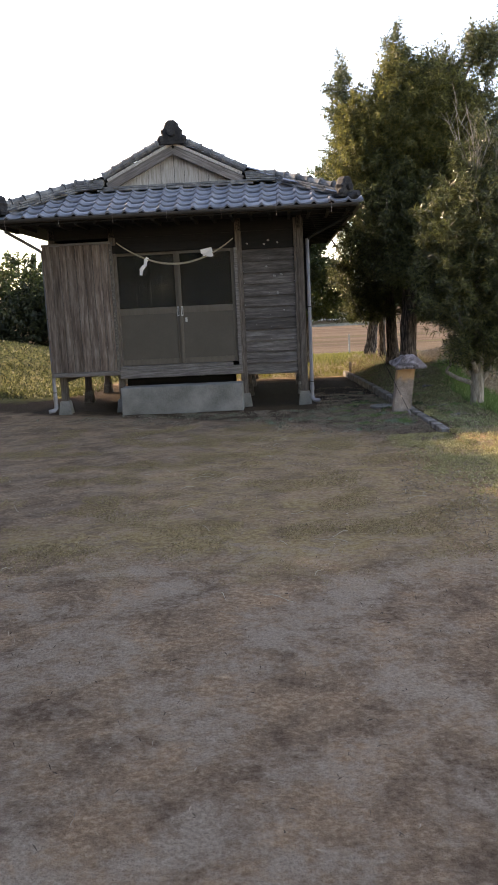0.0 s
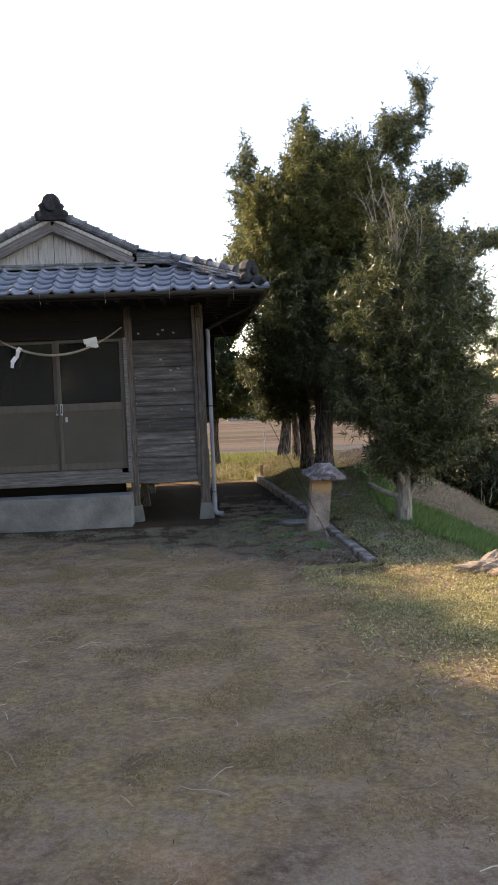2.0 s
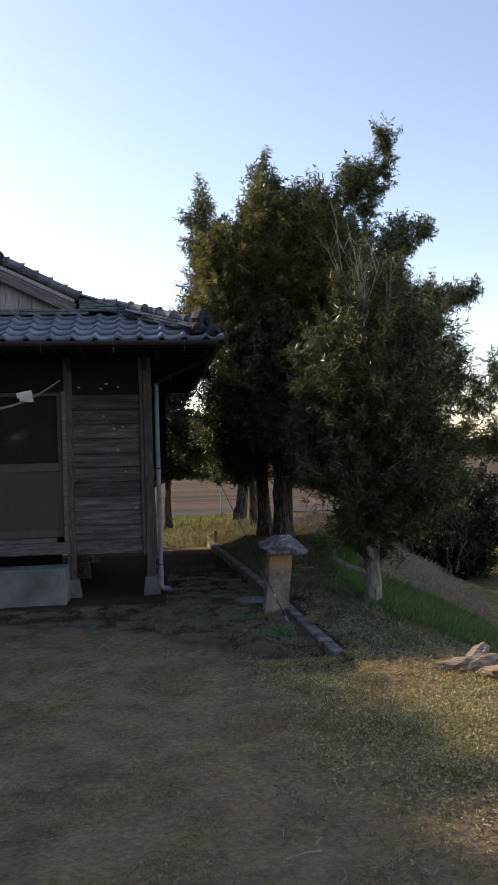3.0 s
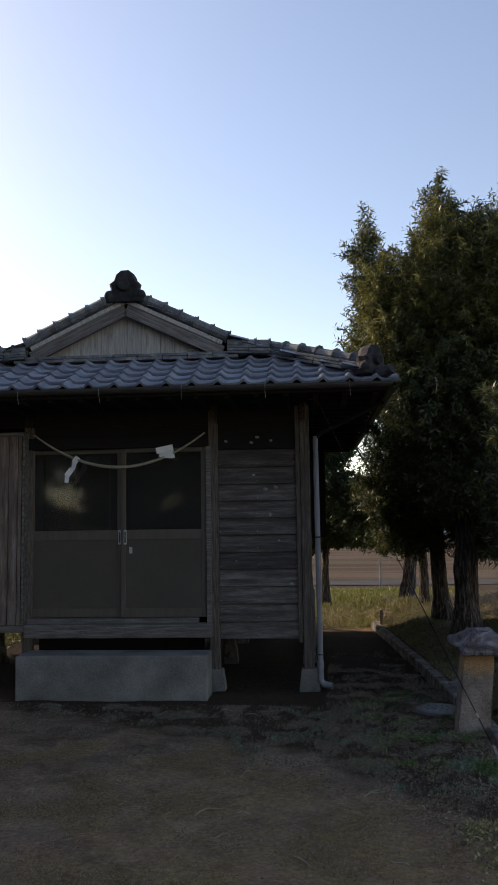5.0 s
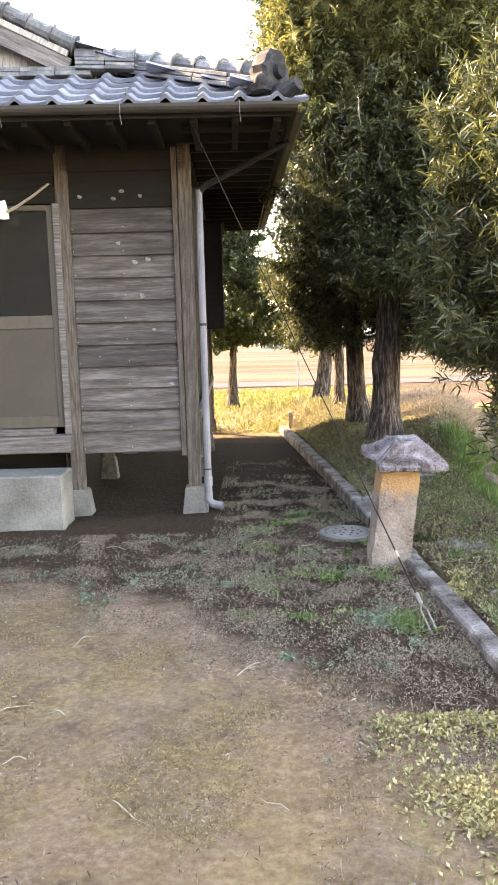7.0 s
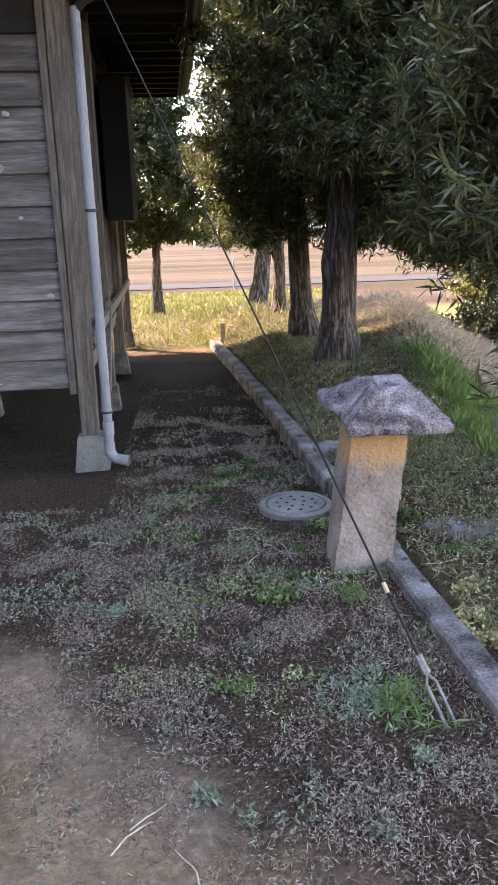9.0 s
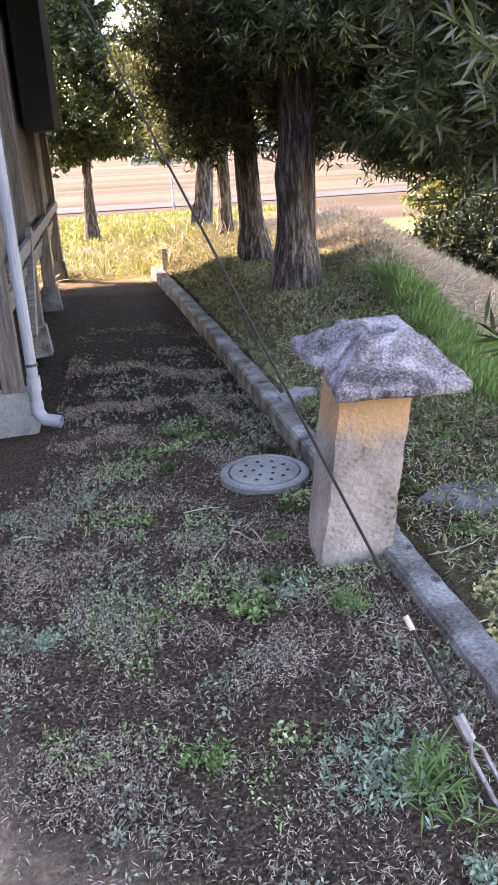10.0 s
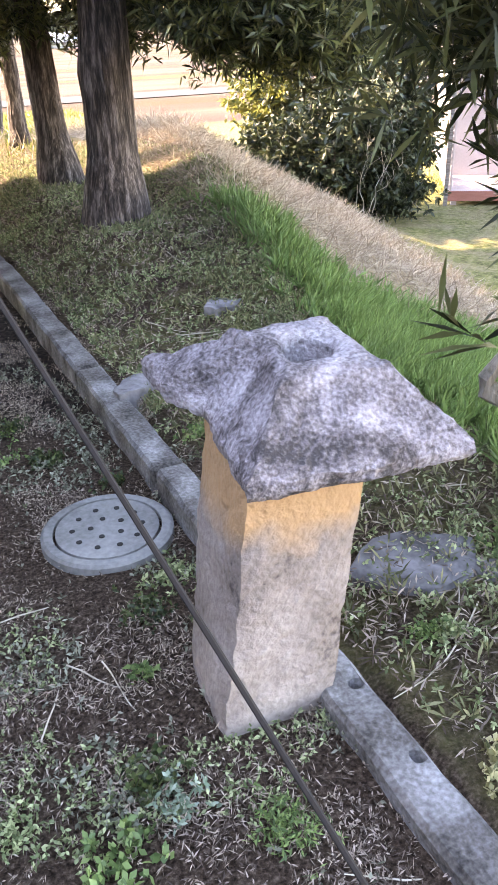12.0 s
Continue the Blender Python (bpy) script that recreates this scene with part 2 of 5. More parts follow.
def tube(points, radii, sides=8, bm=None, caps=True):
    """A round bar along points, with a radius at each."""
    bm = bm or bmesh.new()
    rings = []
    for i, p in enumerate(points):
        p = Vector(p)
        d = (Vector(points[min(i + 1, len(points) - 1)]) - Vector(points[max(i - 1, 0)])).normalized()
        a = d.orthogonal().normalized() if i == 0 else (a - d * a.dot(d)).normalized()
        b = d.cross(a)
        r = radii[i] if isinstance(radii, (list, tuple)) else radii
        rings.append([bm.verts.new(p + (a * math.cos(2 * math.pi * k / sides) + b * math.sin(2 * math.pi * k / sides)) * r) for k in range(sides)])
    for r0, r1 in zip(rings, rings[1:]):
        for k in range(sides):
            bm.faces.new((r0[k], r0[(k + 1) % sides], r1[(k + 1) % sides], r1[k]))
    if caps:
        bm.faces.new(rings[0][::-1])
        bm.faces.new(rings[-1])
    return bm


def smoothstep(a, b, v):
    v = min(1.0, max(0.0, (v - a) / (b - a)))
    return v * v * (3 - 2 * v)


def rough_up(bm, amount, scale, seed=0.0):
    for v in bm.verts:
        v.co += noise.noise_vector(v.co * scale + Vector((seed, seed * 1.7, 0))) * amount


# ---- ground ----
def kerb_x(y):
    d = y - 11.06
    return 1.51 - 0.075 * d - 0.0025 * d * d


def shade_soil_edge(x, y):
    """How far a place lies into the dark, weedy soil before the hall and along the kerb, whose colour holds shade too;
    cut out where lit.
    """
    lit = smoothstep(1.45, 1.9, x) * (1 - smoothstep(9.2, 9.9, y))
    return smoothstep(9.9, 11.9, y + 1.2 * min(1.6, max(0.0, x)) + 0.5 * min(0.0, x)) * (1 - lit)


def straw_edge(x, y):
    """Where the mown straw lies on the bank, beyond the green grass."""
    edge = 2.75 - 0.3 * smoothstep(14.3, 15.4, y)
    return smoothstep(edge - 0.1, edge + 0.12, x) * smoothstep(13.9, 14.6, y)


def ground_z(x, y):
    yard = -0.16 * smoothstep(-1, 11.5, y) if y < 11.5 else -0.16 - 0.02 * smoothstep(11.5, 14, y)
    yard += 0.045 * smoothstep(0.5, 1.25, x) * smoothstep(9.0, 10.2, y) * (1 - 0.8 * smoothstep(11.8, 12.4, y))
    z = yard
    k = kerb_x(min(max(y, 9.2), 19.0)) + 0.05
    beside = smoothstep(8.6, 9.4, y) * (1 - smoothstep(19, 24, y))
    if x > k:
        raised = -0.08 + 0.2 * smoothstep(0.0, 0.6, x - k) * smoothstep(13.5, 15.2, y)
        z = yard + (raised - yard) * beside
    crest = 2.75 + 0.5 * (1 - smoothstep(7, 10.5, y))
    mound = smoothstep(13.0, 14.8, y)
    crest += (2.95 + 0.2 * (min(y, 19.0) - 15) - crest) * mound
    if x > crest - 0.5:
        f = min(1.0, max(0.0, (x - crest + 0.4) / 3.2))
        z += (-1.35 - z) * (0.72 * f + 0.28 * smoothstep(0, 1, f))
    z += 0.16 * math.exp(-((x - crest + 0.3) / 0.42) ** 2) * mound * (1 - smoothstep(19, 22, y))
    z += (-1.9 - z) * smoothstep(25, 36, y) if y > 25 else 0
    z += 1.1 * math.exp(-((x + 10) / 4.2) ** 2 - ((y - 22) / 2.5) ** 2)
    return z


def axis(dense0, dense1, step, low, high, grow=1.22):
    out = list(np.arange(dense0, dense1, step))
    s = step
    while out[-1] < high:
        s *= grow
        out.append(out[-1] + s)
    s = step
    while out[0] > low:
        s *= grow
        out.insert(0, out[0] - s)
    return out


def ground_material():
    """Bare soil with dusty and mossy patches, turning to grass, straw and fields by where they grow."""
    m = bpy.data.materials.new("yard_soil_and_grass")
    m.use_nodes = True
    t = m.node_tree
    n, link = t.nodes, t.links.new
    b = n["Principled BSDF"]
    co = n.new("ShaderNodeTexCoord")

    def tex(scale, detail=6, distortion=0.0):
        x = n.new("ShaderNodeTexNoise")
        x.inputs["Scale"].default_value, x.inputs["Detail"].default_value, x.inputs["Distortion"].default_value = scale, detail, distortion
        x.inputs["Roughness"].default_value = 0.65
        link(co.outputs["Object"], x.inputs["Vector"])
        return x.outputs["Fac"]

    def ramp(fac, stops):
        r = n.new("ShaderNodeValToRGB")
        while len(r.color_ramp.elements) < len(stops):
            r.color_ramp.elements.new(0.5)
        for e, (p, c) in zip(r.color_ramp.elements, stops):
            e.position, e.color = p, (*c, 1) if len(c) == 3 else c
        link(fac, r.inputs[0])
        return r.outputs[0]

    def mix(fac, a, c):
        x = n.new("ShaderNodeMix")
        x.data_type = "RGBA"
        link(fac, x.inputs["Factor"])
        link(a, x.inputs["A"])
        link(c, x.inputs["B"])
        return x.outputs["Result"]

    def mask(name, fac, lo=0.35, hi=0.65):
        """The cover's own attribute, its border broken up by noise."""
        at = n.new("ShaderNodeAttribute")
        at.attribute_name = name
        s = n.new("ShaderNodeMath")
        s.operation = "MULTIPLY_ADD"
        s.inputs[1].default_value = 0.9
        link(fac, s.inputs[0])
        link(at.outputs["Fac"], s.inputs[2])
        r = n.new("ShaderNodeMapRange")
        r.inputs["From Min"].default_value, r.inputs["From Max"].default_value = lo + 0.45, hi + 0.45
        link(s.outputs[0], r.inputs["Value"])
        return r.outputs[0]

    soil = ramp(tex(38, 10), [(0.3, (0.18, 0.12, 0.082)), (0.5, (0.285, 0.2, 0.14)), (0.7, (0.43, 0.325, 0.238))])
    dust = ramp(tex(75, 9), [(0.28, (0.24, 0.188, 0.148)), (0.5, (0.39, 0.307, 0.238)), (0.72, (0.53, 0.435, 0.345))])
    broken = n.new("ShaderNodeMath")
    broken.operation = "MULTIPLY_ADD"
    broken.inputs[1].default_value = 0.6
    link(tex(22, 8), broken.inputs[0])
    shifted = n.new("ShaderNodeMath")
    shifted.operation = "MULTIPLY_ADD"
    shifted.inputs[1].default_value, shifted.inputs[2].default_value = 1.2, -0.4
    link(tex(1.9, 10, 0.35), shifted.inputs[0])
    link(shifted.outputs[0], broken.inputs[2])
    patch = ramp(broken.outputs[0], [(0.44, (0, 0, 0)), (0.64, (0.9, 0.9, 0.9))])
    mottle = n.new("ShaderNodeMix")
    mottle.data_type, mottle.blend_type = "RGBA", "MULTIPLY"
    mottle.inputs["Factor"].default_value = 1.0
    link(soil, mottle.inputs["A"])
    link(ramp(tex(3.2, 9, 0.6), [(0.36, (0.62, 0.6, 0.6)), (0.5, (1.0, 0.98, 0.95)), (0.66, (1.42, 1.33, 1.22))]), mottle.inputs["B"])
    soil = mottle.outputs["Result"]
    worn = n.new("ShaderNodeAttribute")
    worn.attribute_name = "worn"
    dusty = n.new("ShaderNodeMath")
    dusty.operation = "MULTIPLY"
    link(patch, dusty.inputs[0])
    link(worn.outputs["Fac"], dusty.inputs[1])
    colour = mix(dusty.outputs[0], soil, dust)
    # dark soil of the weedy strip, with shade put into its colour
    shade_soil = ramp(tex(95, 10), [(0.34, (0.021, 0.014, 0.01)), (0.52, (0.085, 0.058, 0.041)), (0.7, (0.21, 0.157, 0.117))])
    colour = mix(mask("shade_soil", tex(2.4, 8), 0.4, 0.7), colour, shade_soil)
    # shade under and beside the hall, laid into the soil as a darker layer
    hall_shade = ramp(tex(40, 9), [(0.34, (0.014, 0.01, 0.008)), (0.52, (0.042, 0.031, 0.025)), (0.7, (0.1, 0.078, 0.062))])
    colour = mix(mask("hall_shade", tex(2.0, 8), 0.4, 0.7), colour, hall_shade)
    moss = ramp(tex(24, 6), [(0.3, (0.2, 0.135, 0.065)), (0.5, (0.36, 0.257, 0.128)), (0.7, (0.5, 0.39, 0.225))])
    thin = n.new("ShaderNodeMath")
    thin.operation = "MULTIPLY"
    link(mask("moss", tex(1.5, 10, 0.2), 0.42, 0.75), thin.inputs[0])
    link(ramp(tex(5.5, 10, 0.8), [(0.38, (0.1, 0.1, 0.1)), (0.6, (0.95, 0.95, 0.95))]), thin.inputs[1])
    colour = mix(thin.outputs[0], colour, moss)
    grass = ramp(tex(16, 6), [(0.3, (0.07, 0.066, 0.03)), (0.5, (0.16, 0.16, 0.06)), (0.7, (0.3, 0.255, 0.13))])
    colour = mix(mask("grass", tex(3, 7)), colour, grass)
    straw = ramp(tex(30, 6), [(0.3, (0.14, 0.1, 0.065)), (0.7, (0.4, 0.32, 0.21))])
    colour = mix(mask("straw", tex(2.3, 7)), colour, straw)
    strips = n.new("ShaderNodeTexNoise")
    wide = n.new("ShaderNodeMapping")
    wide.inputs["Scale"].default_value = (0.007, 0.06, 0.0)
    link(co.outputs["Object"], wide.inputs["Vector"])
    link(wide.outputs[0], strips.inputs["Vector"])
    strips.inputs["Scale"].default_value, strips.inputs["Detail"].default_value = 2.0, 4
    field = ramp(strips.outputs["Fac"], [(0.32, (0.052, 0.054, 0.024)), (0.42, (0.08, 0.053, 0.041)), (0.5, (0.115, 0.088, 0.064)), (0.58, (0.072, 0.049, 0.04)), (0.68, (0.08, 0.077, 0.036))])
    colour = mix(mask("field", tex(0.2, 3)), colour, field)
    link(colour, b.inputs["Base Color"])
    b.inputs["Roughness"].default_value = 0.95
    b.inputs["Specular IOR Level"].default_value = 0.04
    h = n.new("ShaderNodeMath")
    h.operation = "ADD"
    lumps = n.new("ShaderNodeMath")
    lumps.operation = "MULTIPLY_ADD"
    lumps.inputs[1].default_value = 1.4
    link(tex(5.5, 9, 0.4), lumps.inputs[0])
    link(tex(14, 8), lumps.inputs[2])
    link(lumps.outputs[0], h.inputs[0])
    link(tex(70, 5), h.inputs[1])
    bp = n.new("ShaderNodeBump")
    bp.inputs["Strength"].default_value, bp.inputs["Distance"].default_value = 1.0, 0.035
    link(h.outputs[0], bp.inputs["Height"])
    link(bp.outputs[0], b.inputs["Normal"])
    return m


def build_ground():
    xs, ys = axis(-5.2, 5.5, 0.07, -900, 900), axis(-0.5, 19.0, 0.07, -60, 1800)
    verts, cover = [], {"moss": [], "shade_soil": [], "grass": [], "straw": [], "field": [], "worn": [], "hall_shade": []}
    for y in ys:
        for x in xs:
            z = ground_z(x, y)
            near = -6 < x < 8 and -3 < y < 26
            if near:
                z += 0.016 * noise.noise(Vector((x * 1.6, y * 1.6, 0))) + 0.01 * noise.noise(Vector((x * 7, y * 7, 3)))
            verts.append((x, y, z))
            k = kerb_x(min(max(y, 9.2), 19.0))
            right = smoothstep(k - 0.05, k + 0.1, x) * smoothstep(9.0, 9.6, y)
            back = smoothstep(17.8, 19.0, y)
            bank = smoothstep(2.6, 3.1, x) * smoothstep(8, 9.5, y)
            straw = straw_edge(x, y) * (1 - smoothstep(4.9, 5.6, x)) * (1 - smoothstep(22, 25, y))
            straw = max(straw, 0.42 * smoothstep(4.4, 5, x) * smoothstep(16, 18, y) * (1 - smoothstep(20.5, 22, y)))
            straw = max(straw, 0.35 * smoothstep(17.6, 18.3, y) * (1 - smoothstep(20.5, 22, y)) * (1 - smoothstep(1.0, 1.8, x)))
            cover["moss"].append(0.4 * math.exp(-((x + 1.8) / 0.8) ** 2 - ((y - 5.4) / 0.35) ** 2) + 0.4 * math.exp(-((x + 0.3) / 0.7) ** 2 - ((y - 5.3) / 0.3) ** 2) + 0.66 * smoothstep(-4.5, -0.3, x) * smoothstep(2.5, 5.5, y) * (1 - shade_soil_edge(x, y)) + 0.2 * smoothstep(0.6, 1.8, x) * smoothstep(2.0, 5, y) * (1 - shade_soil_edge(x, y)))
            cover["shade_soil"].append(0.95 * shade_soil_edge(x, y) * (1 - smoothstep(17.5, 19, y)))
            cover["grass"].append(max(0.42 * right, back, bank, smoothstep(-4.5, -5.5, x) * smoothstep(14, 17, y)))
            cover["straw"].append(straw)
            cover["hall_shade"].append(0.85 * smoothstep(12.6, 13.8, y) * (1 - smoothstep(17.0, 18.2, y)) * smoothstep(-5.5, -4.5, x) * (1 - right))
            cover["worn"].append(1 - 0.7 * smoothstep(4.2, 6.5, y))
            cover["field"].append(smoothstep(34, 42, y))
    nx = len(xs)
    faces = [(j * nx + i, j * nx + i + 1, (j + 1) * nx + i + 1, (j + 1) * nx + i) for j in range(len(ys) - 1) for i in range(nx - 1)]
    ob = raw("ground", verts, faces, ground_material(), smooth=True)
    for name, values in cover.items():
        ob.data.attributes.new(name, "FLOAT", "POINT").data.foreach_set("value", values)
    return tagged(ob, "bare brown soil yard with moss, grass and far fields", "ground", kind="structure")


build_ground()

# ---- the hall ----
BASE = pose(-0.05, 13.4, 0, 0, 0, 2.0)
hall = thing("shrine_hall", BASE, "small dark weathered timber shrine hall with blue-grey tiled roof", "building")
W, D = 4.2, 5.2          # width and depth between the outer posts
CX = -2.025               # the ridge stands a little off the middle of the walls
OVER, OVER_FRONT, EAVE_Z, RISE = 0.8, 0.91, 2.985, 0.415
GABLE_Y = 0.12


def footing(x, y):
    # rear footings take a darker concrete in place of underfloor shade
    part("footing_block", frustum(x, y, -0.26, 0.05, 0.122 if y < 0.5 else 0.1, 0.082 if y < 0.5 else 0.07), CONCRETE if y < 0.5 else KERB_MAT, hall, "concrete footing block under a post")


POST_X = (-0.03, -1.045, -3.14, -W + 0.055)
for y in (0.055, 1.75, 3.45, D - 0.055):
    for x in POST_X:
        footing(x, y)
        part("post", box(x - 0.055, y - 0.055, 0.04, x + 0.055, y + 0.055, 2.95), POST_WOOD, hall)
# the narrow strip beside the corner post and under the boards
part("corner_strip", box(-0.135, -0.01, 0.33, -0.09, 0.06, 2.9, 0.004), POST_WOOD, hall)
part("floor", box(-W + 0.03, 0.12, 0.44, -0.03, D - 0.03, 0.5, 0), DARK_WOOD, hall)
part("front_beam", box(-W + 0.02, 0.0, 2.72, -0.02, 0.1, 2.95, 0.006), SHADED_WOOD, hall)
part("ceiling", box(-W - 0.02, 0.1, 2.86, 0.02, D + 0.02, 2.9, 0), SHADED_WOOD, hall)
part("back_wall", box(-W + 0.1, D - 0.07, 0.4, -0.1, D - 0.03, 2.86, 0), DARK_WOOD, hall)
for name, x in (("side_wall", -0.08), ("side_wall", -W + 0.05)):
    side = part(name, box(x, 0.11, 0.36, x + 0.03, D - 0.1, 2.86, 0), DARK_WOOD, hall)
# sills
part("door_sill", box(-3.13, -0.13, 0.4, -1.06, 0.05, 0.545, 0.008), BEAM_WOOD, hall, "broad grey timber door sill")
part("door_track", box(-3.12, -0.06, 0.545, -1.22, 0.09, 0.6, 0.005), BEAM_WOOD, hall)
part("shutter_sill", box(-4.27, -0.17, 0.47, -3.132, 0.04, 0.54, 0.006), BEAM_WOOD, hall)
# lintel and transom are blackened like the eaves, in place of shade
part("lintel", box(-3.2, -0.02, 2.47, -1.1, 0.06, 2.6, 0.006), SHADED_WOOD, hall)
part("transom_board", box(-3.2, 0.03, 2.6, -1.1, 0.06, 2.75, 0.003), SHADED_WOOD, hall)
# added dark board; stands for the shade under the floor behind the step
part("underfloor_board", box(-3.1, 0.3, -0.22, -1.2, 0.33, 0.44, 0.002), SHADED_WOOD, hall)
part("door_jamb", box(-1.125, -0.035, 0.545, -1.07, 0.03, 2.47, 0.004), BEAM_WOOD, hall)
part("door_jamb", box(-3.21, -0.035, 0.545, -3.17, 0.03, 2.47, 0.004), BEAM_WOOD, hall)


def sliding_door(x0, x1, y, handle_x):
    d = part("sliding_door", box(x0, y, 0.605, x0 + 0.055, y + 0.03, 2.465, 0.004), DOOR_FRAME, hall, "brown framed sliding door, glazed above a solid panel")
    part("stile", box(x1 - 0.055, y, 0.605, x1, y + 0.03, 2.465, 0.004), DOOR_FRAME, d)
    for z0, z1 in ((0.605, 0.7), (1.45, 1.56), (2.42, 2.465)):
        part("rail", box(x0 + 0.056, y + 0.001, z0, x1 - 0.056, y + 0.029, z1, 0.004), DOOR_FRAME, d)
    part("lower_panel", box(x0 + 0.05, y + 0.012, 0.69, x1 - 0.05, y + 0.022, 1.455, 0), DOOR_PAINT, d)
    pane = part("glass_pane", box(x0 + 0.05, y + 0.014, 1.555, x1 - 0.05, y + 0.019, 2.425, 0), GLASS, d)
    pane.visible_shadow = False
    h = part("pull_handle", box(handle_x - 0.017, y - 0.004, 1.4, handle_x + 0.017, y - 0.001, 1.56, 0.001), SILVER, d, "dull aluminium recessed pull")
    # raised dark plate drawn for the shade inside the pull
    part("recess", box(handle_x - 0.009, y - 0.006, 1.42, handle_x + 0.009, y - 0.0045, 1.54, 0), DARK_WOOD, h)


sliding_door(-3.165, -2.08, 0.05, -2.108)
sliding_door(-2.085, -1.13, 0.012, -2.036)
part("lock_plate", box(-1.99, 0.006, 1.3, -1.955, 0.011, 1.37, 0.001), SILVER, hall)

# lapped boards of the bay beside the doors
panel = part("board_wall", box(-0.99, 0.055, 0.36, -0.09, 0.075, 2.72, 0), DARK_WOOD, hall, "dark lapped horizontal boarding")
H = 0.186
# near-black upper board: eave shade put into its colour
part("upper_board", box(-0.99, 0.02, 2.43, -0.085, 0.05, 2.72, 0.003), SHADED_WOOD, hall)
for i in range(11):
    z = 0.37 + i * H
    bm = box(-0.99, 0.0, 0, -0.128, 0.018, H + 0.014, 0.003)
    bmesh.ops.subdivide_edges(bm, edges=[e for e in bm.edges if abs(e.verts[0].co.x - e.verts[1].co.x) > 0.5], cuts=3)
    rough_up(bm, 0.003, 3.0, i)
    part("plank", bm, DARK_WOOD, panel, at=pose(0, 0.018, z, -8.0, 0, random.uniform(-0.15, 0.15)))
for x, z in ((-0.42, 1.705), (-0.47, 1.98), (-0.36, 2.0), (-0.2, 0.95)):
    bm = bmesh.new()
    bmesh.ops.create_icosphere(bm, subdivisions=2, radius=0.024, matrix=Matrix.LocRotScale((x, 0.018, z), None, (1, 0.16, 0.85)))
    rough_up(bm, 0.012, 55, x * 7)
    part("knot_patch", bm, PALE_LICHEN, hall, "pale bird-lime spot on the boards", smooth=True)

# shutter box of upright boards
shutters = part("shutter_box", box(-4.245, -0.12, 0.545, -3.175, 0.03, 2.62, 0), DARK_WOOD, hall, "shutter box of silvered upright boards")
x = -4.25
while x < -3.175:
    w = min(random.uniform(0.1, 0.15), -3.16 - x)
    if w < 0.04:
        break
    bm = box(0, 0, 0, w - 0.009, 0.018, 2.075, 0.003)
    rough_up(bm, 0.002, 4, x)
    part("plank", bm, GREY_WOOD, shutters, at=pose(x, -0.14 - random.uniform(0, 0.006), 0.545, 0, 0, 0))
    x += w
part("cap_board", box(-4.28, -0.16, 2.62, -3.135, 0.03, 2.66, 0.004), BEAM_WOOD, shutters)
part("end_board", box(-4.275, -0.145, 0.545, -4.252, 0.03, 2.62, 0.003), GREY_WOOD, shutters)
part("end_board", box(-3.158, -0.145, 0.545, -3.134, 0.03, 2.62, 0.003), DARK_WOOD, shutters)
# shutter box on the side wall, far back
sidebox = part("side_shutter_box", box(0.0, 2.7, 1.4, 0.24, 3.9, 2.62, 0.008), SHADED_WOOD, hall, "dark box on the side wall")
part("cap_board", box(-0.01, 2.66, 2.62, 0.27, 3.94, 2.65, 0.004), SHADED_WOOD, sidebox)
part("side_rail", box(0.0, 0.1, 0.62, 0.04, D, 0.7, 0.004), BEAM_WOOD, hall)
part("side_brace", tube([(0.03, 0.9, 0.15), (0.03, 1.6, 0.75)], 0.03, 4), BEAM_WOOD, hall)

# ---- roof ----
roof = part("roof", bmesh.new(), SHADED_WOOD, hall, "hip-and-gable roof of blue-grey pantiles")
X0, X1, Y0, Y1 = 2 * CX - OVER, OVER, -OVER_FRONT, D + OVER
FRONT_RISE = 0.47
GX = (GABLE_Y - Y0) * FRONT_RISE / RISE      # how far the hips come in at the gable
GZ = EAVE_Z + (GABLE_Y - Y0) * FRONT_RISE
RIDGE_Z = EAVE_Z + RISE * (CX - X0)


def deck(points, drop, name):
    bm = bmesh.new()
    top = [bm.verts.new(p) for p in points]
    low = [bm.verts.new((p[0], p[1], p[2] - drop)) for p in points]
    bm.faces.new(top)
    bm.faces.new(low[::-1])
    for i in range(len(points)):
        j = (i + 1) % len(points)
        bm.faces.new((top[j], top[i], low[i], low[j]))
    return part(name, bm, SHADED_WOOD, roof)


deck([(X0, Y0, EAVE_Z), (X1, Y0, EAVE_Z), (X1 - GX, GABLE_Y, GZ), (X0 + GX, GABLE_Y, GZ)], 0.05, "front_decking")
deck([(X1, Y0, EAVE_Z), (X1, Y1, EAVE_Z), (CX, Y1, RIDGE_Z), (CX, GABLE_Y - 0.1, RIDGE_Z), (X1 - GX, GABLE_Y - 0.1, GZ), (X1 - GX, GABLE_Y, GZ)], 0.05, "side_decking")
deck([(X0, Y1, EAVE_Z), (X0, Y0, EAVE_Z), (X0 + GX, GABLE_Y, GZ), (X0 + GX, GABLE_Y - 0.1, GZ), (CX, GABLE_Y - 0.1, RIDGE_Z), (CX, Y1, RIDGE_Z)], 0.05, "side_decking")
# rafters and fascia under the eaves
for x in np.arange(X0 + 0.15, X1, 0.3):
    part("rafter", box(x - 0.025, Y0 + 0.04, 0, x + 0.025, 0.05, 0.06, 0), SHADED_WOOD, roof, at=Matrix.Translation((0, 0, EAVE_Z - 0.115)))
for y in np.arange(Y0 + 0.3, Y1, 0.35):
    part("rafter", box(0.0, y - 0.025, EAVE_Z - 0.115, X1 - 0.04, y + 0.025, EAVE_Z - 0.055, 0), SHADED_WOOD, roof)
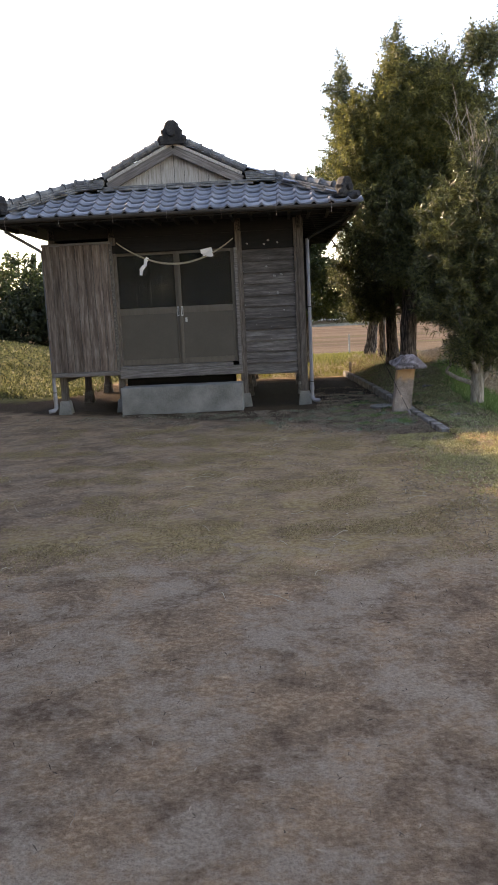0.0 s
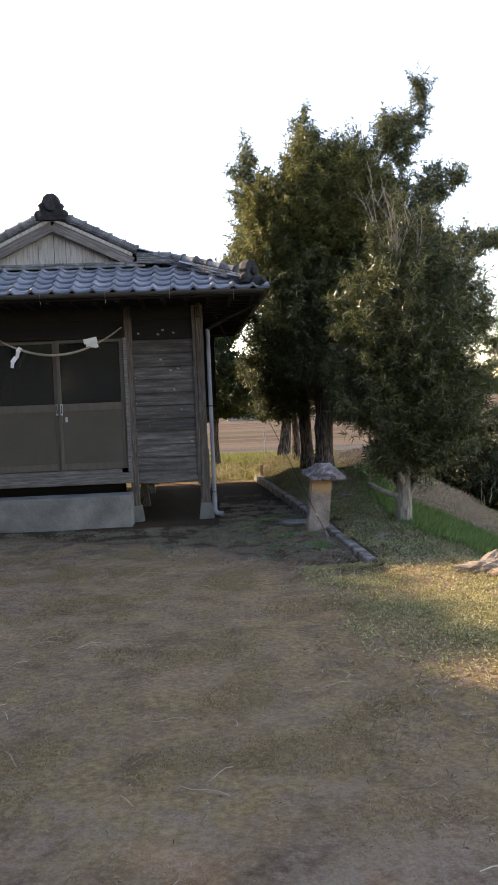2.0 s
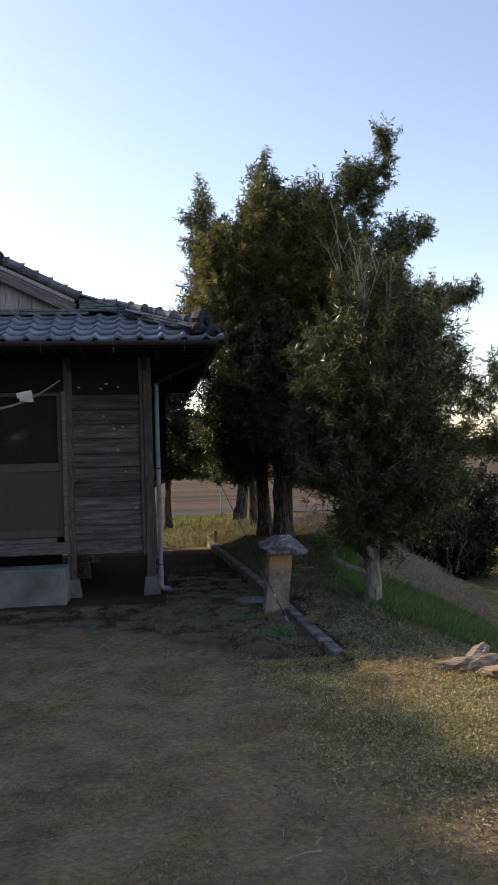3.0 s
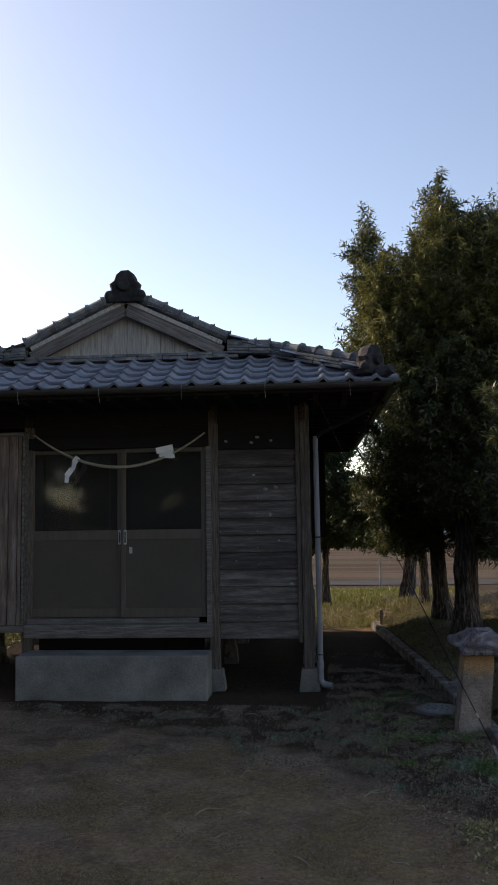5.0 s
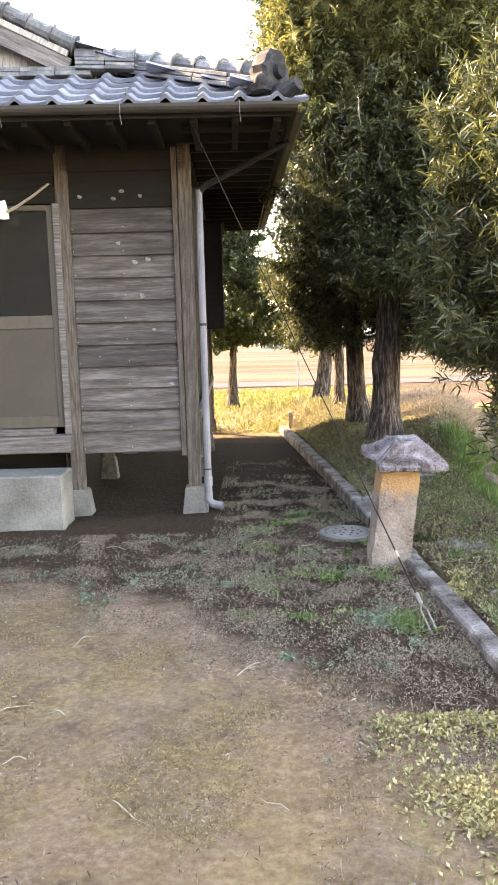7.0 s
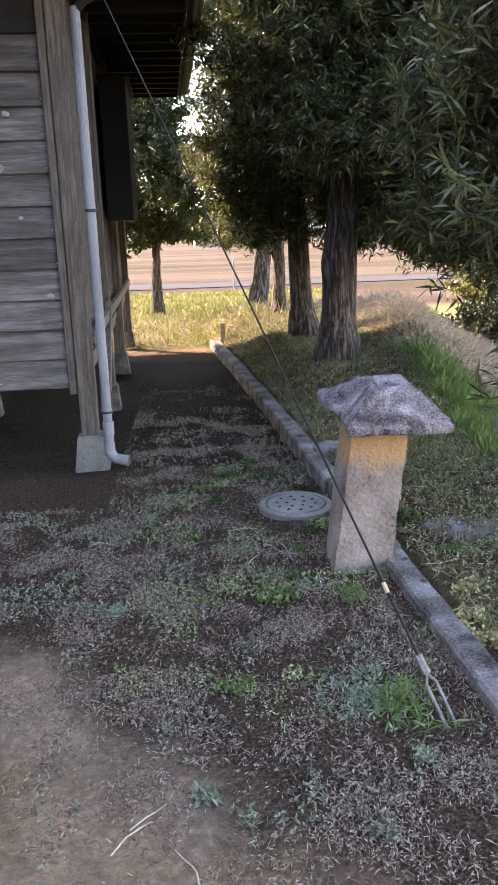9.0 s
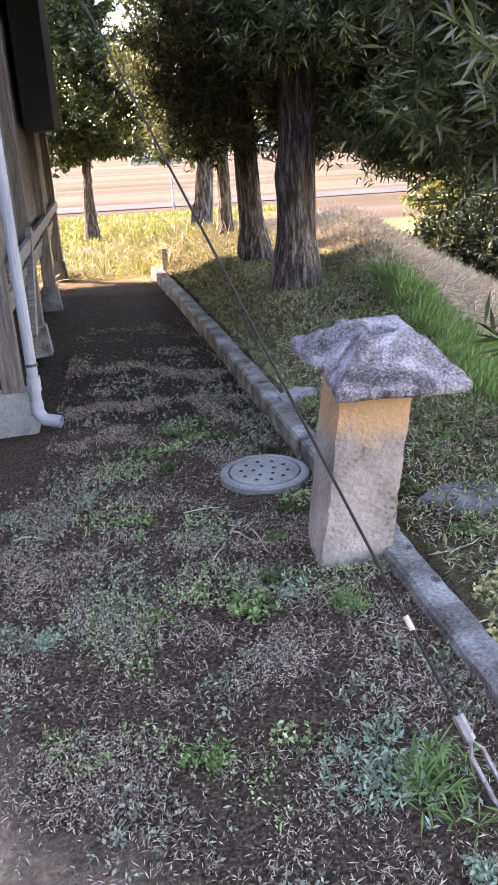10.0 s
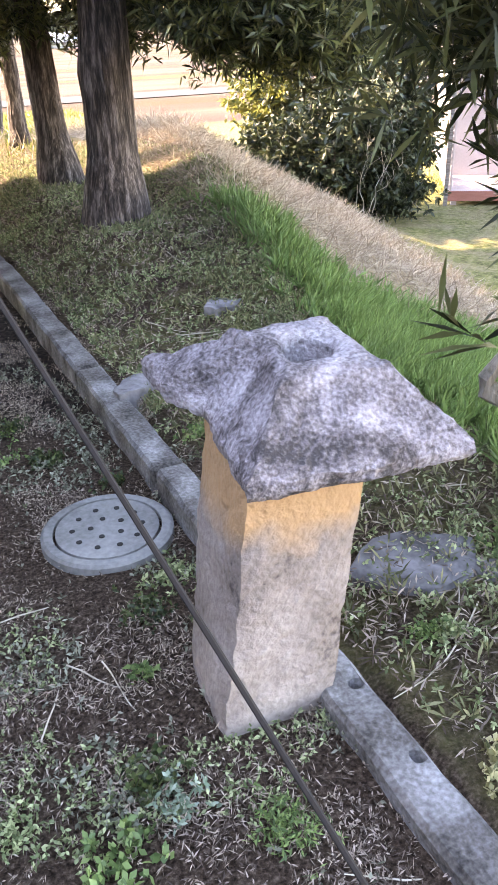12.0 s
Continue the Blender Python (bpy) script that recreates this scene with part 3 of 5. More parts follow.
part("soffit", box(X0 + 0.02, Y0 + 0.02, EAVE_Z - 0.055, X1 - 0.02, Y1 - 0.02, EAVE_Z - 0.052, 0), SHADED_WOOD, roof)
part("fascia", box(X0, Y0 - 0.012, EAVE_Z - 0.09, X1, Y0 + 0.012, EAVE_Z - 0.01, 0.003), SHADED_WOOD, roof)
part("fascia", box(X1 - 0.012, Y0, EAVE_Z - 0.09, X1 + 0.012, Y1, EAVE_Z - 0.01, 0.003), SHADED_WOOD, roof)


def tile_profile(u):
    """The wave of a pantile across its width: a round roll, then a shallow trough."""
    return 0.042 * math.exp(-((u - 0.16) / 0.13) ** 2) + 0.012 * (2 * u - 1) ** 2 - 0.004


TW, TL, STEP = 0.262, 0.3, 0.232
us = [0, 0.06, 0.12, 0.18, 0.25, 0.33, 0.5, 0.7, 0.88, 1.0]
tv = [((u - 0.5) * TW, 0.0, tile_profile(u) + 0.03) for u in us] + [((u - 0.5) * TW, TL, tile_profile(u) + 0.004) for u in us] + [((u - 0.5) * TW, 0.002, tile_profile(u) - 0.0) for u in us]
nu = len(us)
tf = [(i, i + 1, nu + i + 1, nu + i) for i in range(nu - 1)] + [(2 * nu + i, 2 * nu + i + 1, i + 1, i) for i in range(nu - 1)]
tile_mesh = bpy.data.meshes.new("roof_tile")
tile_mesh.from_pydata(tv, [], tf)
tile_mesh.materials.append(TILE)
tile_mesh.polygons.foreach_set("use_smooth", [True] * (nu - 1) + [False] * (nu - 1))
front_angle = math.degrees(math.atan(FRONT_RISE))
front_tiles = part("front_slope", bmesh.new(), TILE, roof)
s = -0.06
while s * math.cos(radians(front_angle)) < GABLE_Y - Y0 - 0.05:
    y = Y0 + s * math.cos(radians(front_angle))
    z = EAVE_Z + s * math.sin(radians(front_angle)) + 0.012
    inset = max(0.0, (y - Y0)) * GX / (GABLE_Y - Y0)
    n_cols = int((X1 - X0) / TW)
    start = CX - n_cols * TW / 2
    for c in range(n_cols + 1):
        x = start + (c + 0.25) * TW
        if X0 + inset - 0.02 < x < X1 - inset + 0.02:
            t = new("roof_tile", tile_mesh)
            t.parent = front_tiles
            t.matrix_local = pose(x + random.uniform(-0.003, 0.003), y, z + random.uniform(0, 0.006), front_angle - 2 + random.uniform(-0.6, 0.6), random.uniform(-0.8, 0.8), random.uniform(-0.7, 0.7))
    s += STEP


def side_tiles(sign):
    """The tiles of a side slope, seen only along their edge."""
    verts, faces = [], []
    ang = math.atan(RISE)
    m0 = Matrix.Rotation(radians(90) if sign > 0 else radians(-90), 4, "Z")
    edge = X1 if sign > 0 else X0
    s = -0.06
    while s * math.cos(ang) < CX - X0 - 0.1:
        inx = s * math.cos(ang)
        y = Y0 + 0.2
        while y < Y1:
            depth = max(0.0, inx) * (GABLE_Y - Y0) / GX
            if y > Y0 + min(depth, GABLE_Y - Y0 - 0.06):
                m = Matrix.Translation((edge - sign * inx, y, EAVE_Z + s * math.sin(ang) + 0.014 + random.uniform(0, 0.005))) @ m0 @ Matrix.Rotation(ang - radians(2), 4, "X")
                k = len(verts)
                verts += [m @ Vector(v) for v in tv]
                faces += [tuple(k + i for i in f) for f in tf]
            y += TW
        s += STEP
    ob = raw("side_slope_tiles", verts, faces, TILE, roof)
    tagged(ob, kind="stuff")


side_tiles(1)
side_tiles(-1)


def round_tile(parent, p, q, r=0.075, name="cover_tile"):
    """A half-round cover tile from p to q, flared to a collar at its lower end p."""
    p, q = Vector(p), Vector(q)
    d = q - p
    bm = tube([p, p + d * 0.12, p + d * 0.13, q], [r * 1.18, r * 1.18, r, r * 0.96], 10)
    return part(name, bm, OLD_TILE, parent, smooth=False)


def run(parent, p, q, count, r=0.075):
    p, q = Vector(p), Vector(q)
    for i in range(count):
        a, b = p.lerp(q, i / count), p.lerp(q, (i + 1.06) / count)
        j = Vector((random.uniform(-0.006, 0.006), random.uniform(-0.006, 0.006), random.uniform(-0.006, 0.006)))
        round_tile(parent, a + j, b + j, r)
        round_tile(parent, a + j, a.lerp(b, 0.16) + j, r * 1.2, "joint_collar")


def courses(parent, p, q, layers, width, thick=0.035, pieces=5):
    """Flat ridge tiles in layers along a line."""
    p, q = Vector(p), Vector(q)
    flat = (q - p).to_2d().angle_signed(Vector((1, 0)), 0)
    length = (q - p).length
    tilt = math.asin((q.z - p.z) / length)
    for k in range(layers):
        for i in range(pieces):
            w = width - 0.02 * k
            bm = box(0, -w / 2, 0, length / pieces - 0.004, w / 2, thick - 0.006, 0.004)
            at = Matrix.Translation(p.lerp(q, i / pieces) + Vector((0, 0, k * thick))) @ Matrix.Rotation(flat, 4, "Z") @ Matrix.Rotation(-tilt, 4, "Y") @ pose(0, random.uniform(-0.008, 0.008), 0, random.uniform(-1, 1), 0, random.uniform(-1, 1))
            part("flat_ridge_tile", bm, OLD_TILE, parent, at=at)


def ridge_end(parent, at, size=1.0):
    """The ornamental end tile: a hump with shoulders, side scrolls and a round boss."""
    bm = bmesh.new()
    outline = [(-0.23, 0), (-0.25, 0.06), (-0.19, 0.1), (-0.17, 0.18), (-0.19, 0.24), (-0.14, 0.28), (-0.11, 0.36), (-0.05, 0.41), (0.05, 0.41), (0.11, 0.36), (0.14, 0.28), (0.19, 0.24), (0.17, 0.18), (0.19, 0.1), (0.25, 0.06), (0.23, 0)]
    rings = [[bm.verts.new((x * f * size, y * size, z * g * size)) for x, z in outline] for y, f, g in ((-0.1, 0.86, 0.95), (-0.06, 1, 1), (0.06, 1, 1), (0.14, 0.8, 0.94))]
    n = len(outline)
    for a, b in zip(rings, rings[1:]):
        for i in range(n):
            bm.faces.new((a[i], a[(i + 1) % n], b[(i + 1) % n], b[i]))
    bm.faces.new(rings[0][::-1])
    bm.faces.new(rings[-1])
    rough_up(bm, 0.012 * size, 9)
    o = part("ridge_end_tile", bm, DARK_TILE, parent, "dark ornamental ridge-end tile", at=at)
    bm = tube([(0, -0.1 * size, 0.2 * size), (0, -0.16 * size, 0.2 * size)], [0.075 * size, 0.065 * size], 14)
    part("boss", bm, DARK_TILE, o)
    for sx in (-1, 1):
        bm = bmesh.new()
        bmesh.ops.create_icosphere(bm, subdivisions=2, radius=0.07 * size, matrix=Matrix.Translation((sx * 0.19 * size, -0.05 * size, 0.09 * size)))
        part("scroll", bm, DARK_TILE, o, smooth=True)
    return o


# gable
gable = part("gable", bmesh.new(), GABLE_WOOD, roof)
GH = RIDGE_Z - GZ - 0.14
x = CX - 0.98
while x < CX + 0.98:
    w = min(random.uniform(0.16, 0.24), CX + 0.98 - x + 0.001)
    za, zb = [GZ + 0.1 + GH * (1 - abs(v - CX) / 1.12) for v in (x, x + w - 0.005)]
    zc = GZ + 0.1 + GH
    bm = bmesh.new()
    pts = [(x, GZ + 0.05), (x + w - 0.005, GZ + 0.05), (x + w - 0.005, zb)] + ([(CX, zc)] if x < CX < x + w else []) + [(x, za)]
    f = [bm.verts.new((px, GABLE_Y - 0.02, pz)) for px, pz in pts]
    bk = [bm.verts.new((px, GABLE_Y, pz)) for px, pz in pts]
    bm.faces.new(f)
    bm.faces.new(bk[::-1])
    for i in range(len(pts)):
        bm.faces.new((f[(i + 1) % len(pts)], f[i], bk[i], bk[(i + 1) % len(pts)]))
    part("plank", bm, GABLE_WOOD, gable)
    x += w
for sx in (-1, 1):
    length = 1.22
    ang = math.atan(0.48)
    for dz, hgt, y, mat in ((-0.1, 0.14, -0.085, BEAM_WOOD), (0.0, 0.05, -0.1, GABLE_WOOD)):
        bm = box(0, y, -hgt / 2, length, y + 0.045, hgt / 2, 0.005)
        part("bargeboard", bm, mat, gable, at=Matrix.Translation((CX, GABLE_Y - 0.05, RIDGE_Z + dz)) @ Matrix.Rotation(0 if sx > 0 else math.pi, 4, "Z") @ Matrix.Rotation(ang, 4, "Y") @ (Matrix.Identity(4) if sx > 0 else Matrix.Translation((0, -2 * y - 0.045, 0))))
    verge = part("verge", bmesh.new(), OLD_TILE, roof)
    top, low = Vector((CX + sx * 0.08, GABLE_Y - 0.12, RIDGE_Z + 0.07)), Vector((CX + sx * 1.17, GABLE_Y - 0.12, RIDGE_Z - 0.48 * 1.17 + 0.1))
    run(verge, low, top, 6, 0.06)
    hip = part("hip_ridge", bmesh.new(), OLD_TILE, roof)
    tip = Vector((CX + sx * (X1 - CX - 0.12), Y0 + 0.12, EAVE_Z + 0.09))
    knee = Vector((CX + sx * (X1 - CX - GX - 0.02), GABLE_Y - 0.02, GZ + 0.015))
    courses(hip, tip, knee, 3, 0.24, 0.035, 4)
    up = Vector((0, 0, 0.12))
    run(hip, tip + up, knee + up, 6, 0.065)
    inner = Vector((CX + sx * 1.16, GABLE_Y - 0.1, GZ + 0.035))
    courses(hip, inner, knee + Vector((0, -0.08, 0.0)), 3, 0.2, 0.032, 2)
    run(hip, knee + Vector((0, -0.06, 0.115)), inner + Vector((0, 0, 0.11)), 3, 0.065)
    ridge_end(roof, Matrix.Translation(tip + Vector((-sx * 0.02, 0.02, 0.0))) @ Matrix.Rotation(radians(45 * sx), 4, "Z"), 0.74)
    corner = tube([tip + Vector((-sx * 0.05, 0.05, 0.0)), tip + Vector((sx * 0.08, -0.08, -0.01)), tip + Vector((sx * 0.17, -0.16, 0.03))], [0.07, 0.065, 0.05], 10)
    part("corner_tile", corner, DARK_TILE, roof)
courses(gable, (CX - 1.28, GABLE_Y - 0.09, GZ - 0.01), (CX + 1.28, GABLE_Y - 0.09, GZ - 0.01), 2, 0.16, 0.04, 9)
mainridge = part("main_ridge", bmesh.new(), OLD_TILE, roof)
courses(mainridge, (CX, GABLE_Y, RIDGE_Z), (CX, Y1, RIDGE_Z), 3, 0.26, 0.04, 8)
run(mainridge, (CX, GABLE_Y, RIDGE_Z + 0.16), (CX, Y1, RIDGE_Z + 0.16), 16, 0.07)
ridge_end(roof, pose(CX, GABLE_Y - 0.12, RIDGE_Z - 0.03, 0, 0, 0), 0.92)

# gutters and drainpipes


def half_pipe(p, q, r=0.055):
    p, q = Vector(p), Vector(q)
    d = (q - p).normalized()
    side = Vector((0, 0, 1)).cross(d)
    bm = bmesh.new()
    rows = []
    for e in (p, q):
        rows.append([bm.verts.new(e + side * math.cos(a) * rr - Vector((0, 0, math.sin(a) * rr))) for rr in (r, r - 0.006) for a in np.linspace(0, math.pi, 9)])
    for k in range(8):
        bm.faces.new((rows[0][k], rows[0][k + 1], rows[1][k + 1], rows[1][k]))
        bm.faces.new((rows[0][k + 10], rows[0][k + 9], rows[1][k + 9], rows[1][k + 10]))
    bm.faces.new((rows[0][0], rows[1][0], rows[1][9], rows[0][9]))
    bm.faces.new((rows[0][17], rows[1][17], rows[1][8], rows[0][8]))
    return bm


gutter = part("gutter", half_pipe((X0 - 0.02, Y0 - 0.06, EAVE_Z - 0.0), (X1 + 0.04, Y0 - 0.06, EAVE_Z - 0.015)), GUTTER, hall, "dark half-round gutter along the eave")
for i in range(8):
    x = X0 + 0.3 + i * 0.83
    part("gutter_hook", tube([(x, Y0 - 0.06, EAVE_Z + 0.01), (x, Y0 - 0.118, EAVE_Z - 0.01), (x, Y0 - 0.118, EAVE_Z - 0.09), (x + 0.006, Y0 - 0.1, EAVE_Z - 0.15)], 0.003, 5), ZINC, gutter)
side_gutter = part("gutter", half_pipe((X1 + 0.06, Y0, EAVE_Z - 0.02), (X1 + 0.06, Y1, EAVE_Z - 0.0)), GUTTER, hall)


def drainpipe(sx):
    x = 0.09 if sx > 0 else -W - 0.1
    ex = X1 + 0.04 if sx > 0 else X0 - 0.04
    y = -0.02
    p = part("drainpipe", tube([(x, y, -0.03), (x, y, 2.55)], 0.03, 12), PIPE, hall, "grey plastic drainpipe")
    # the right arm is darkened in place of the eave's shade on it
    part("upper_arm", tube([(x, y, 2.53), (x + sx * 0.05, y, 2.58), (ex, y - 0.02, EAVE_Z - 0.07)], 0.027, 10), SHADED_WOOD if sx > 0 else PIPE, p)
    part("collar", tube([(x, y, 0.06), (x, y, 0.14)], 0.037, 12), PIPE, p)
    part("collar", tube([(x, y, 0.2), (x, y, 0.215)], 0.036, 12), GUTTER, p)
    part("bracket", tube([(x, y, 1.44), (x, y, 1.46)], 0.036, 12), GUTTER, p)
    part("elbow", tube([(x, y, 0.0), (x, y, -0.06), (x + sx * 0.03, y - 0.02, -0.1), (x + sx * 0.12, y - 0.05, -0.115)], 0.035, 12, caps=False), PIPE, p)


drainpipe(1)
drainpipe(-1)

# ---- things at the hall ----
step = part("concrete_step", box(-1.0, -0.2, 0, 1.0, 0.2, 0.5, 0.012), CONCRETE)
step.matrix_world = pose(-2.1, 12.99, -0.22, 0, 0, 1.5)
tagged(step, "plain grey concrete entrance step before the doors", "step")

rope = thing("sacred_rope", BASE, "sagging straw rope with white paper streamers above the doors", "rope")
rp = [(-3.04 + 1.92 * k / 16, -0.12, 2.63 - 0.37 * (1 - (2 * k / 16 - 1) ** 2) - 0.02 * (k / 16)) for k in range(17)]
part("cord", tube(rp, [0.009 + 0.008 * math.sin(math.pi * k / 16) for k in range(17)], 8), ROPE, rope)
for k in (0, 16):
    part("nail", tube([(rp[k][0], -0.14, rp[k][2] + 0.005), (rp[k][0], 0.02, rp[k][2] + 0.005)], 0.006, 6), WIRE, rope)


def streamer(plates):
    """Folded white paper: plates hanging stepwise from one another."""
    bm = bmesh.new()
    for x, z, w, h, tilt, turn in plates:
        box(-w / 2, -0.0015, -h, w / 2, 0.0015, 0, 0, bm)
        made = [v for v in bm.verts if not v.tag]
        m = Matrix.Translation((x, -0.135, z)) @ Matrix.Rotation(radians(tilt), 4, "Y") @ Matrix.Rotation(radians(turn), 4, "Z")
        for v in made:
            v.co = m @ v.co
            v.tag = True
    part("paper_streamer", bm, PAPER, rope, "folded white paper streamer")


streamer([(-2.53, 2.37, 0.06, 0.08, 38, 15), (-2.57, 2.31, 0.055, 0.08, 12, -20), (-2.6, 2.24, 0.06, 0.1, 38, 10), (-2.65, 2.17, 0.05, 0.08, 8, -15)])
streamer([(-1.57, 2.47, 0.19, 0.07, -12, 10), (-1.54, 2.43, 0.16, 0.09, 8, -15), (-1.49, 2.42, 0.06, 0.085, -8, 25)])


# ---- kerb, pillar and other things beside the yard ----
kerb = tagged(new("kerb"), "low concrete kerb along the yard, worn and stained", "kerb", kind="structure")
y, i = 9.62, 0
while y < 18.1:
    length = 0.96 if i != 1 else 1.05
    a, b = Vector((kerb_x(y), y, 0)), Vector((kerb_x(y + length), y + length, 0))
    d = b - a
    bm = box(-0.056, 0, -0.28, 0.056, d.length - 0.006, 0, 0.012)
    at = Matrix.Translation((a.x, a.y, -0.06 + random.uniform(-0.006, 0.006))) @ Matrix.Rotation(-math.atan2(d.x, d.y), 4, "Z")
    bmesh.ops.subdivide_edges(bm, edges=[e for e in bm.edges if abs(e.verts[0].co.y - e.verts[1].co.y) > 0.3], cuts=15)
    rough_up(bm, 0.007, 3, i)
    rough_up(bm, 0.005, 21, i)
    if i == 1:
        # two old bolt holes, sunk into the top of this block
        lids = [f for f in bm.faces if f.normal.z > 0.85]
        bmesh.ops.delete(bm, geom=lids, context="FACES")
        rim = [e for e in bm.edges if e.is_boundary]
        for hx, hy in ((1.5, 11.5), (1.518, 11.28)):
            c = at.inverted() @ Vector((hx, hy, 0))
            top, low = [], []
            for k in range(10):
                r = random.uniform(0.014, 0.021)
                px, py = c.x + r * math.cos(k * 0.6283), c.y + r * math.sin(k * 0.6283)
                top.append(bm.verts.new((px, py, -0.004)))
                low.append(bm.verts.new((c.x + 0.7 * (px - c.x), c.y + 0.7 * (py - c.y), -0.09)))
            rim += [bm.edges.new((top[k], top[(k + 1) % 10])) for k in range(10)]
            for k in range(10):
                bm.faces.new((top[k], low[k], low[(k + 1) % 10], top[(k + 1) % 10]))
            bm.faces.new(low)
        bmesh.ops.triangle_fill(bm, edges=rim, use_beauty=True, normal=(0, 0, 1))
        bmesh.ops.recalc_face_normals(bm, faces=bm.faces[:])
    part("kerb_block", bm, KERB_MAT, kerb, at=at)
    y += length
    i += 1


def stone_pillar():
    p = thing("stone_pillar", pose(1.319, 11.64, -0.18, 0, 0, 1), "square yellowish sandstone pillar with lichened cap stone", "stone lantern")
    bm = bmesh.new()
    levels, per = 18, 6
    rings = []
    for k in range(levels + 1):
        f = k / levels
        h = 0.122 + 0.005 * f + 0.005 * math.exp(-((f - 0.2) / 0.15) ** 2)
        z = 0.715 * f
        ring = []
        for side in range(4):
            for m in range(per):
                u = -1 + 2 * m / per
                c = 0.955 if m == 0 else 1.0
                px, py = ((u, -1), (1, u), (-u, 1), (-1, -u))[side]
                ring.append(bm.verts.new((px * h * c - 0.008 + 0.078 * f, py * h * c - 0.008, z)))
        rings.append(ring)
    n = 4 * per
    for a, b in zip(rings, rings[1:]):
        for i in range(n):
            bm.faces.new((a[i], a[(i + 1) % n], b[(i + 1) % n], b[i]))
    bm.faces.new(rings[-1])
    bmesh.ops.subdivide_edges(bm, edges=bm.edges[:], cuts=1, use_grid_fill=True)
    rough_up(bm, 0.007, 6)
    rough_up(bm, 0.0045, 24)
    rough_up(bm, 0.0025, 60)
    part("shaft", bm, SHAFT_STONE, p, "yellowish weathered square stone shaft")
    # the cap: a low pyramid over an uneven square, one corner drawn out into a beak, with a round hollow on top
    top = Vector((0.11, 0.0))
    outline = [Vector(v) for v in ((-0.1, -0.215), (0.1, -0.235), (0.325, -0.24), (0.345, -0.02), (0.32, 0.225), (0.1, 0.235), (-0.06, 0.225), (-0.15, 0.275), (-0.135, 0.16), (-0.075, 0.1), (-0.085, -0.05))]
    lift = (0.0, 0.0, 0.012, 0.0, 0.01, 0.0, 0.02, 0.05, 0.045, 0.02, 0.0)
    per = 8
    edge = []
    for k, v in enumerate(outline):
        w = outline[(k + 1) % len(outline)]
        for m in range(per):
            f = m / per
            edge.append((v.lerp(w, f), lift[k] * (1 - f) + lift[(k + 1) % len(lift)] * f))
    profile = [(0.7, 0.0), (0.97, 0.002), (1.0, 0.014), (1.0, 0.034), (0.95, 0.05), (0.85, 0.072), (0.72, 0.1), (0.58, 0.132), (0.48, 0.158), (0.43, 0.174), (0.37, 0.181), (0.3, 0.182), (0.24, 0.179), (0.2, 0.166), (0.185, 0.1), (0.16, 0.06), (0.1, 0.05)]
    n = len(edge)
    rings = []
    for r, z in profile:
        ring = []
        for v, up in edge:
            d = v - top
            if r < 0.4:
                # towards the hollow the square turns round
                mean = 0.245
                g = smoothstep(0.2, 0.4, r)
                d = d.normalized() * (mean * (1 - g) + d.length * g)
            q = top + d * r
            ring.append(Vector((q.x, q.y, z + up * smoothstep(0.3, 1.0, r) + (0.1 * (q.y - top.y) if r < 0.45 else 0))))
        rings.append(ring)
    bm = bmesh.new()
    rings = [[bm.verts.new(v) for v in ring] for ring in rings]
    for a, b in zip(rings, rings[1:]):
        for i in range(n):
            j = (i + 1) % n
            bm.faces.new((a[i], a[j], b[j], b[i]))
    bm.faces.new(rings[0][::-1])
    bm.faces.new(rings[-1])
    bmesh.ops.subdivide_edges(bm, edges=[e for e in bm.edges if e.calc_length() > 0.016], cuts=1, use_grid_fill=True)
    rough_up(bm, 0.008, 9, 3)
    rough_up(bm, 0.007, 22, 1)
    rough_up(bm, 0.005, 60)
    part("cap_stone", bm, CAP_STONE, p, "rough lichened grey cap stone with a hollow on top", at=pose(0.01, -0.005, 0.692, 0, 0, -1))


stone_pillar()


def manhole():
    p = thing("manhole_cover", pose(1.135, 12.395, -0.168, 0, 0, 20), "round grey concrete drain cover with small holes", "manhole cover")
    bm = bmesh.new()
    rings = [[bm.verts.new((r * math.cos(2 * math.pi * k / 36), r * math.sin(2 * math.pi * k / 36), z)) for k in range(36)] for r, z in ((0.2, -0.05), (0.2, 0.048), (0.19, 0.055), (0.165, 0.055), (0.163, 0.045))]
    for a, b in zip(rings, rings[1:]):
        for i in range(36):
            bm.faces.new((a[i], a[(i + 1) % 36], b[(i + 1) % 36], b[i]))
    part("rim", bm, CONCRETE, p)
    bm = bmesh.new()
    bmesh.ops.create_cone(bm, cap_ends=True, segments=36, radius1=0.158, radius2=0.156, depth=0.05, matrix=Matrix.Translation((0, 0, 0.03)))
    lid = part("lid", bm, CONCRETE, p)
    # dark discs on the lid stand for the shade inside its holes
    dark = plain("drain_hole_shade", (0.015, 0.014, 0.012), 1.0)
    for r, count in ((0.05, 5), (0.105, 10)):
        for k in range(count):
            a = 2 * math.pi * k / count + r
            bm = bmesh.new()
            bmesh.ops.create_cone(bm, cap_ends=True, segments=8, radius1=0.009, radius2=0.009, depth=0.004, matrix=Matrix.Translation((r * math.cos(a), r * math.sin(a), 0.0555)))
            part("drain_hole", bm, dark, lid)


manhole()


